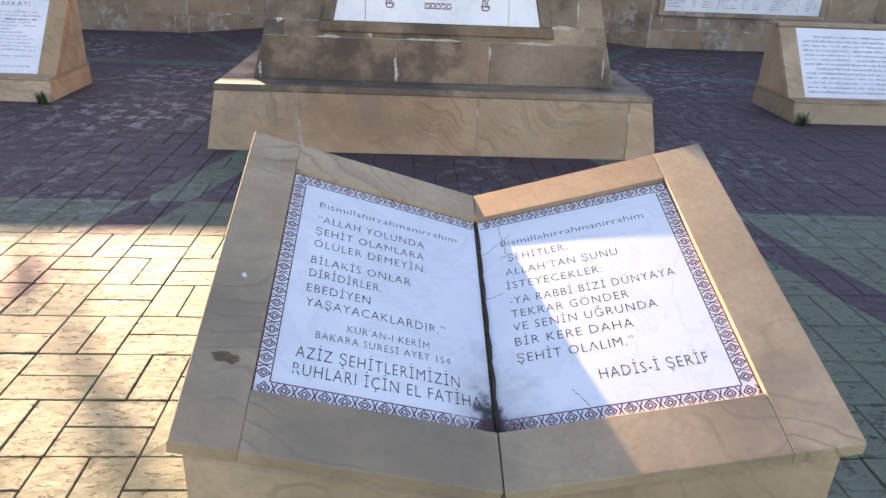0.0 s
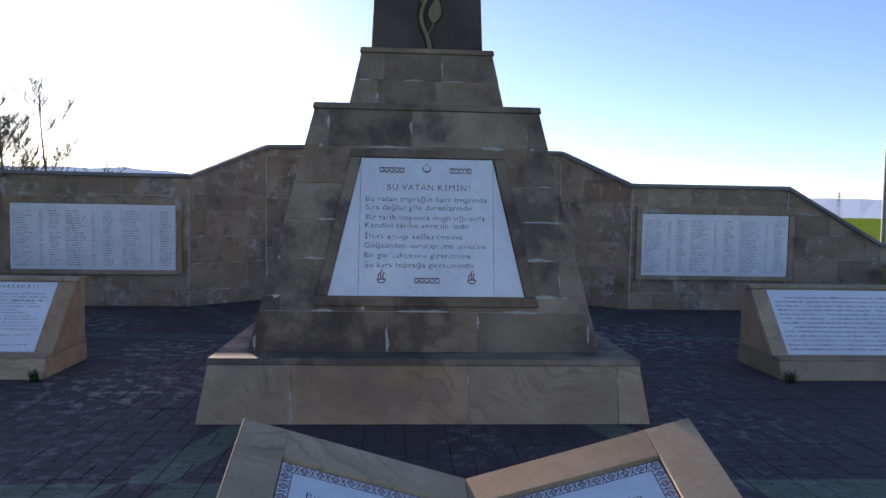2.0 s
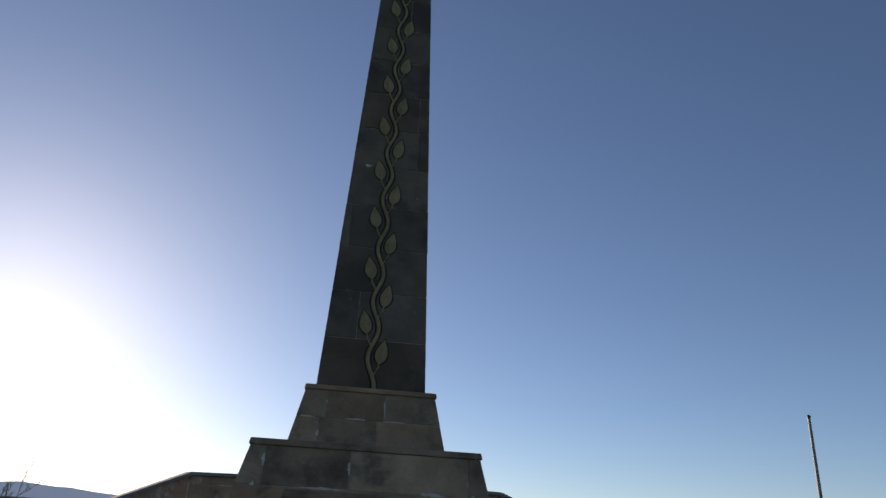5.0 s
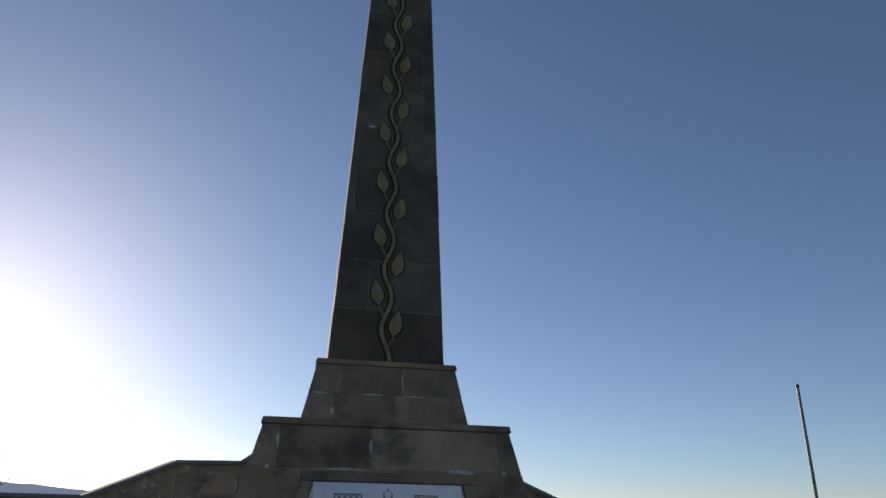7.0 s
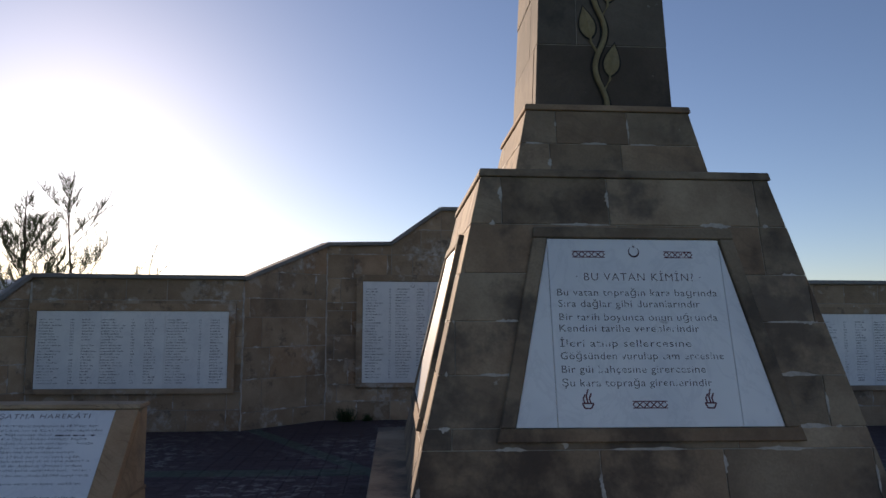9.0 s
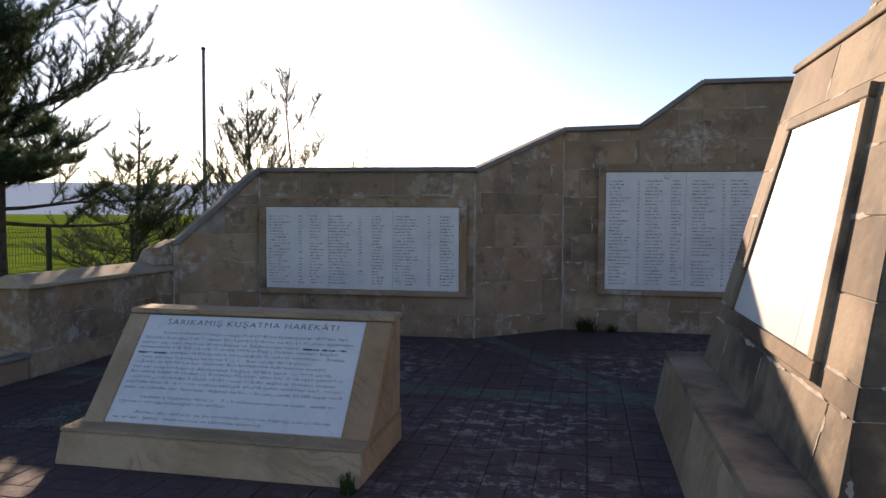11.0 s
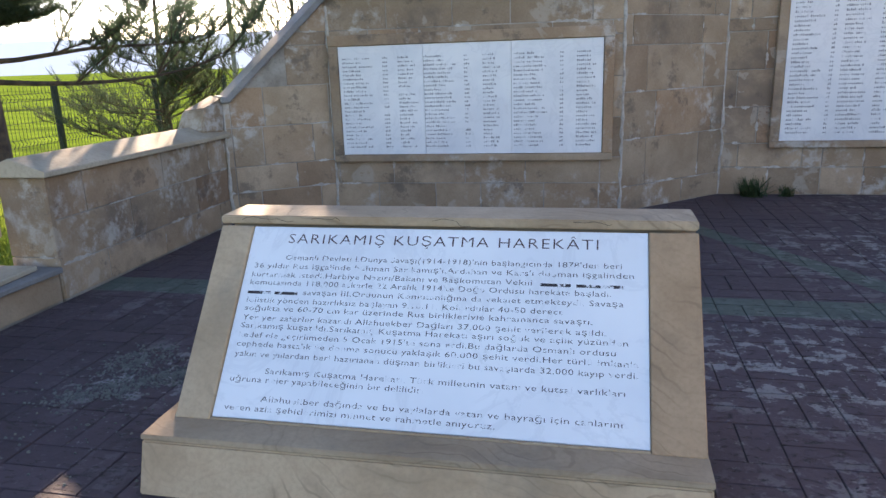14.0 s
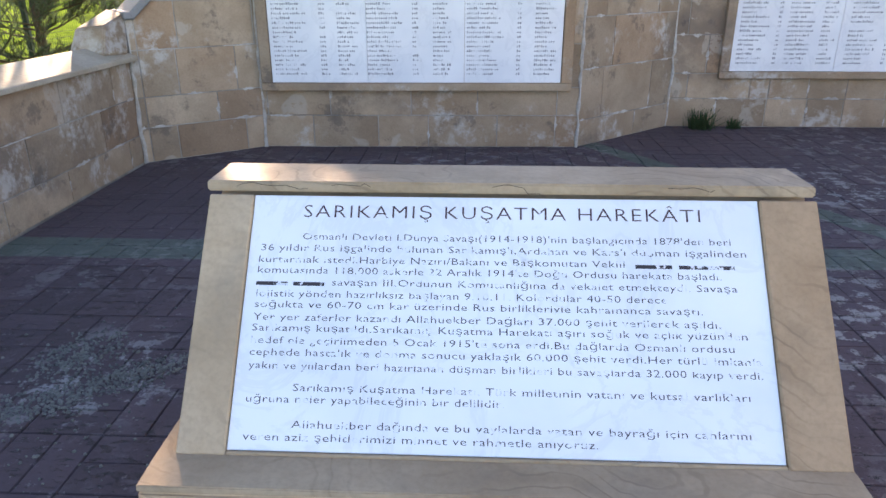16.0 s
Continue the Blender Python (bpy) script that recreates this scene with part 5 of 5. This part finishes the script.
def pine(x, y, h, spread, first, whorls, per_whorl, rng, label, trunk_r=0.09, dense=1.0, sweep=0.35, needle=0.13, lean=(0, 0), taper=0.8):
    """A pine: tapered trunk, whorls of rising limbs with side twigs, and needle tufts along them."""
    ob = thing("pine_tree", (x, y, 0), label, "tree", "pine trees")

    def stem(z):
        k = z / h
        return Vector((x + lean[0] * k + 0.04 * math.sin(z * 1.7 + x), y + lean[1] * k + 0.04 * math.cos(z * 1.3), z))

    zs = [-0.06] + [h * i / 9 for i in range(1, 10)]
    put_bm("trunk", tube([stem(z) for z in zs], [trunk_r * (1 - 0.93 * max(z, 0) / h) + 0.004 for z in zs], 8), BARK, ob)
    wood = ([], [])
    tips = []

    def limb(p, d, length, r, depth):
        pts, dd = [p], d.copy()
        n = (6, 4, 3)[depth]
        for i in range(n):
            dd = (dd + Vector((rng.gauss(0, 0.13), rng.gauss(0, 0.13), rng.gauss(0, 0.06) + sweep * 0.6 / n))).normalized()
            pts.append(pts[-1] + dd * length / n)
        tube_lists(wood, pts, [max(r * (1 - 0.8 * i / n), 0.004) for i in range(n + 1)], 5 if depth == 0 else 3)
        if depth:
            for i in range(1, n + 1):
                for _ in range(2 if depth == 2 else 1):
                    q = pts[i - 1].lerp(pts[i], rng.random())
                    dirn = (pts[i] - pts[i - 1]).normalized()
                    tips.append((q, (dirn + Vector((rng.gauss(0, 0.25), rng.gauss(0, 0.25), 0.3))).normalized()))
        tips.append((pts[-1], dd))
        if depth < 2 and length > 0.16:
            for i in range(2 if depth == 0 else 1, n + 1):
                for sgn in (-1, 1):
                    if rng.random() < 0.8 * min(dense, 1.15):
                        side = dd.cross(Z).normalized() * sgn
                        turn_out = (dd * rng.uniform(0.5, 1.0) + side * rng.uniform(0.4, 1.0) + Z * rng.uniform(-0.1, 0.6)).normalized()
                        long = length * rng.uniform(0.22, 0.42) if depth == 0 else min(rng.uniform(0.10, 0.24), length * 0.7)
                        limb(pts[i], turn_out, long, r * 0.5, depth + 1)

    for k in range(whorls):
        f = k / max(1, whorls - 1)
        z = first + (h * 0.93 - first) * f ** 1.2
        reach = spread * (1 - taper * f ** 0.95) * rng.uniform(0.75, 1.15)
        turn = rng.random() * math.tau
        for j in range(per_whorl):
            a = turn + math.tau * j / per_whorl + rng.gauss(0, 0.35)
            rise = rng.uniform(-0.05, 0.3) + 0.5 * f
            d = Vector((math.cos(a), math.sin(a), rise)).normalized()
            limb(stem(z + rng.uniform(-0.1, 0.1)), d, reach * rng.uniform(0.7, 1.1), max(0.006, trunk_r * 0.30 * (1 - 0.7 * f)), 0)
    for _ in range(round(13 * dense)):
        z = h * (1 - 0.34 * rng.random() ** 0.9)
        a = rng.random() * math.tau
        limb(stem(z), Vector((math.cos(a), math.sin(a), rng.uniform(0.9, 1.9))).normalized(), rng.uniform(0.05, 0.10) + (h - z) * 0.2, 0.004, 2)
    tips.extend((stem(h * (0.93 + 0.07 * rng.random())), Z) for _ in range(6))
    tagged(put_mesh_under("branchwork", wood, BARK, ob), kind="stuff")
    put_mesh_under("needles", needle_tufts(tips, needle, round(9 * dense), rng), NEEDLES, ob, "dark green needle tufts")
    return ob


tr = random.Random(4)
pine(-9.0, 10.4, 6.2, 2.3, 1.5, 20, 2, tr, "large dark pine with a bare lower trunk beside the fence", 0.09, 1.3, 0.4, 0.09)
pine(-9.4, 9.15, 5.8, 1.65, 1.75, 24, 3, tr, "dense dark pine close behind the bench wall", 0.10, 1.7, 0.3, 0.13)
pine(-9.7, 14.1, 3.32, 1.65, 0.5, 16, 3, tr, "young bushy pine tree in front of the wire fence", 0.06, 0.92, 0.3, 0.07, taper=0.95)
pine(-8.2, 15.2, 3.85, 1.6, 0.9, 19, 3, tr, "slim dense young pine rising behind the wall", 0.05, 0.7, 1.0, 0.075, taper=0.84)
pine(-7.6, 16.1, 4.05, 1.9, 1.6, 9, 2, tr, "thin sparse young pine with an open crown", 0.045, 0.6, 0.9, 0.075, (-0.25, 0), 0.72)
pine(-6.85, 17.2, 2.7, 0.4, 1.9, 4, 2, tr, "small thin pine sapling behind the wall", 0.03, 0.5, 0.8, 0.08)


# ---- grass, weeds, gravel ----
def blades(name, label, spots, material, category):
    vs, fs = [], []
    rng = random.Random(9)
    for x, y, z, h, s in spots:
        a = rng.random() * math.tau
        w = Vector((math.cos(a), math.sin(a), 0)) * s
        lean = Vector((rng.gauss(0, 0.3), rng.gauss(0, 0.3), 1)).normalized() * h
        p = Vector((x, y, z))
        n = len(vs)
        vs += [p - w, p + w, p + lean * 0.6 + w * 0.6, p + lean * 0.6 - w * 0.6, p + lean * 1.0 + Vector((lean.x, lean.y, 0)) * 0.5]
        fs += [(n, n + 1, n + 2, n + 3), (n + 3, n + 2, n + 4)]
    tagged(new(name, mesh_of(name, vs, fs, material)), label, category, kind="stuff")


gr = random.Random(13)
spots = []
while len(spots) < 26000:
    x, y = gr.uniform(-13.5, -7.85), gr.uniform(4.5, 16.5)
    if noise.noise((x * 0.9, y * 0.9, 1)) > -0.25:
        spots.append((x, y, -0.06, gr.uniform(0.08, 0.26), 0.006))
blades("grass", "sunlit rough green grass behind the wall", spots, GRASS, "grass")
spots = [(gr.uniform(8.9, 14), gr.uniform(8, 17), -0.06, gr.uniform(0.08, 0.22), 0.006) for _ in range(7000)]
blades("grass", "rough green grass beyond the low wall", spots, GRASS, "grass")


def weed(x, y, r, h, n):
    rng = random.Random(int(x * 100))
    vs, fs = [], []
    for _ in range(n):
        a, k = rng.random() * math.tau, rng.random()
        p = Vector((rng.gauss(0, r * 0.25), rng.gauss(0, r * 0.18), 0))
        tip = p + Vector((math.cos(a) * r * k, math.sin(a) * r * k * 0.7, h * rng.uniform(0.4, 1)))
        s = Vector((-math.sin(a), math.cos(a), 0.3)) * 0.007
        m = len(vs)
        vs += [p - s, p + s, tip + s * 0.5, tip]
        fs.append((m, m + 1, m + 2, m + 3))
    ob = new("weed", mesh_of("weed", vs, fs, WEED))
    ob.matrix_basis = Matrix.Translation((x, y, 0.0))
    tagged(ob, "small dark weed growing at the foot of the stone", "plant", "weeds")


for x, y, r, h, n in ((-2.12, 13.10, 0.22, 0.22, 160), (-1.78, 13.12, 0.12, 0.12, 70), (-3.46, 6.96, 0.10, 0.13, 60), (3.98, 6.99, 0.09, 0.14, 60)):
    weed(x, y, r, h, n)


def gravel():
    rng = random.Random(17)
    vs, fs = [], []
    for _ in range(1500):
        k = rng.random()
        x, y = -6.32 + 0.56 * k + rng.gauss(0, 0.06), 7.66 + 0.46 * k + rng.gauss(0, 0.05)
        if rng.random() < 0.3:
            x, y = -6.22 + rng.gauss(0, 0.09), 8.15 + rng.gauss(0, 0.11)
        if rng.random() < 0.12:
            x, y = -6.1 + rng.gauss(0, 0.3), 7.6 + rng.gauss(0, 0.4)
        if x > -5.5 or x < -7.3:
            continue
        r = rng.uniform(0.003, 0.010)
        n = len(vs)
        for k in range(5):
            a = k * math.tau / 5 + rng.random()
            vs.append((x + r * math.cos(a), y + r * math.sin(a), 0.0))
        for k in range(5):
            a = k * math.tau / 5 + rng.random()
            vs.append((x + 0.6 * r * math.cos(a), y + 0.6 * r * math.sin(a), r * 0.8))
        fs += [(n + 5, n + 6, n + 7, n + 8, n + 9)] + [(n + k, n + (k + 1) % 5, n + 5 + (k + 1) % 5, n + 5 + k) for k in range(5)]
    tagged(new("gravel", mesh_of("gravel", vs, fs, PEBBLE)), "loose grey concrete crumbs scattered on the paving", "gravel", kind="stuff")


gravel()

set_lines()

# ---- paving, brick by brick ----
BRICK, X_OFF, Y_OFF = 0.310, -1.185, 2.025


def pavement():
    slab = tagged(new("pavement", from_bm("pavement", box(-7.37, 8.31, -4.0, 13.5, -0.2, -0.010, 0), JOINT)), "worn plum and green stamped concrete brick paving", "paving", kind="structure")

    def shape(lx, ly):
        hx, hy, g, c = lx / 2, ly / 2, 0.0022, 0.0032
        vs = [(sx * (hx - g), sy * (hy - g), -0.012) for sx, sy in ((-1, -1), (1, -1), (1, 1), (-1, 1))]
        vs += [(sx * (hx - g), sy * (hy - g), -0.004) for sx, sy in ((-1, -1), (1, -1), (1, 1), (-1, 1))]
        vs += [(sx * (hx - g - c), sy * (hy - g - c), 0.0) for sx, sy in ((-1, -1), (1, -1), (1, 1), (-1, 1))]
        fs = [(8, 9, 10, 11)] + [(i, (i + 1) % 4, 4 + (i + 1) % 4, 4 + i) for i in range(4)] + [(4 + i, 4 + (i + 1) % 4, 8 + (i + 1) % 4, 8 + i) for i in range(4)]
        return vs, fs

    flat, tall = shape(BRICK, BRICK / 2), shape(BRICK / 2, BRICK)
    flat_me, tall_me = mesh_of("brick", *flat, PAVING), mesh_of("brick", *tall, PAVING)
    rng = random.Random(31)
    vs, fs = [], []
    for i in range(-21, 32):
        for j in range(-20, 38):
            cx, cy = X_OFF + (i + 0.5) * BRICK, Y_OFF + (j + 0.5) * BRICK
            if not (-7.25 < cx < 8.2 and -3.9 < cy < 13.4):
                continue
            if -1.4 < cx < 1.85 and 5.8 < cy < 9.0:
                continue
            flat_pair = (i + j) % 2 == 0
            for k in (-1, 1):
                at = (cx, cy + k * BRICK / 4) if flat_pair else (cx + k * BRICK / 4, cy)
                z = rng.uniform(-0.003, 0.001)
                if (-2.75 < at[0] < -0.5 and 0.9 < at[1] < 4.2) or (-7.3 < at[0] < -5.5 and 6.6 < at[1] < 9.2):
                    ob = new("brick", flat_me if flat_pair else tall_me)
                    ob.parent = slab
                    ob.matrix_basis = pose(at[0], at[1], z, rng.gauss(0, 0.25), rng.gauss(0, 0.25), 0)
                else:
                    sv, sf = flat if flat_pair else tall
                    n = len(vs)
                    vs.extend((p[0] + at[0], p[1] + at[1], p[2] + z) for p in sv)
                    fs.extend(tuple(n + q for q in f) for f in sf)
    ob = new("bricks", mesh_of("bricks", vs, fs, PAVING))
    ob.parent = slab
    tagged(ob, kind="stuff")


pavement()
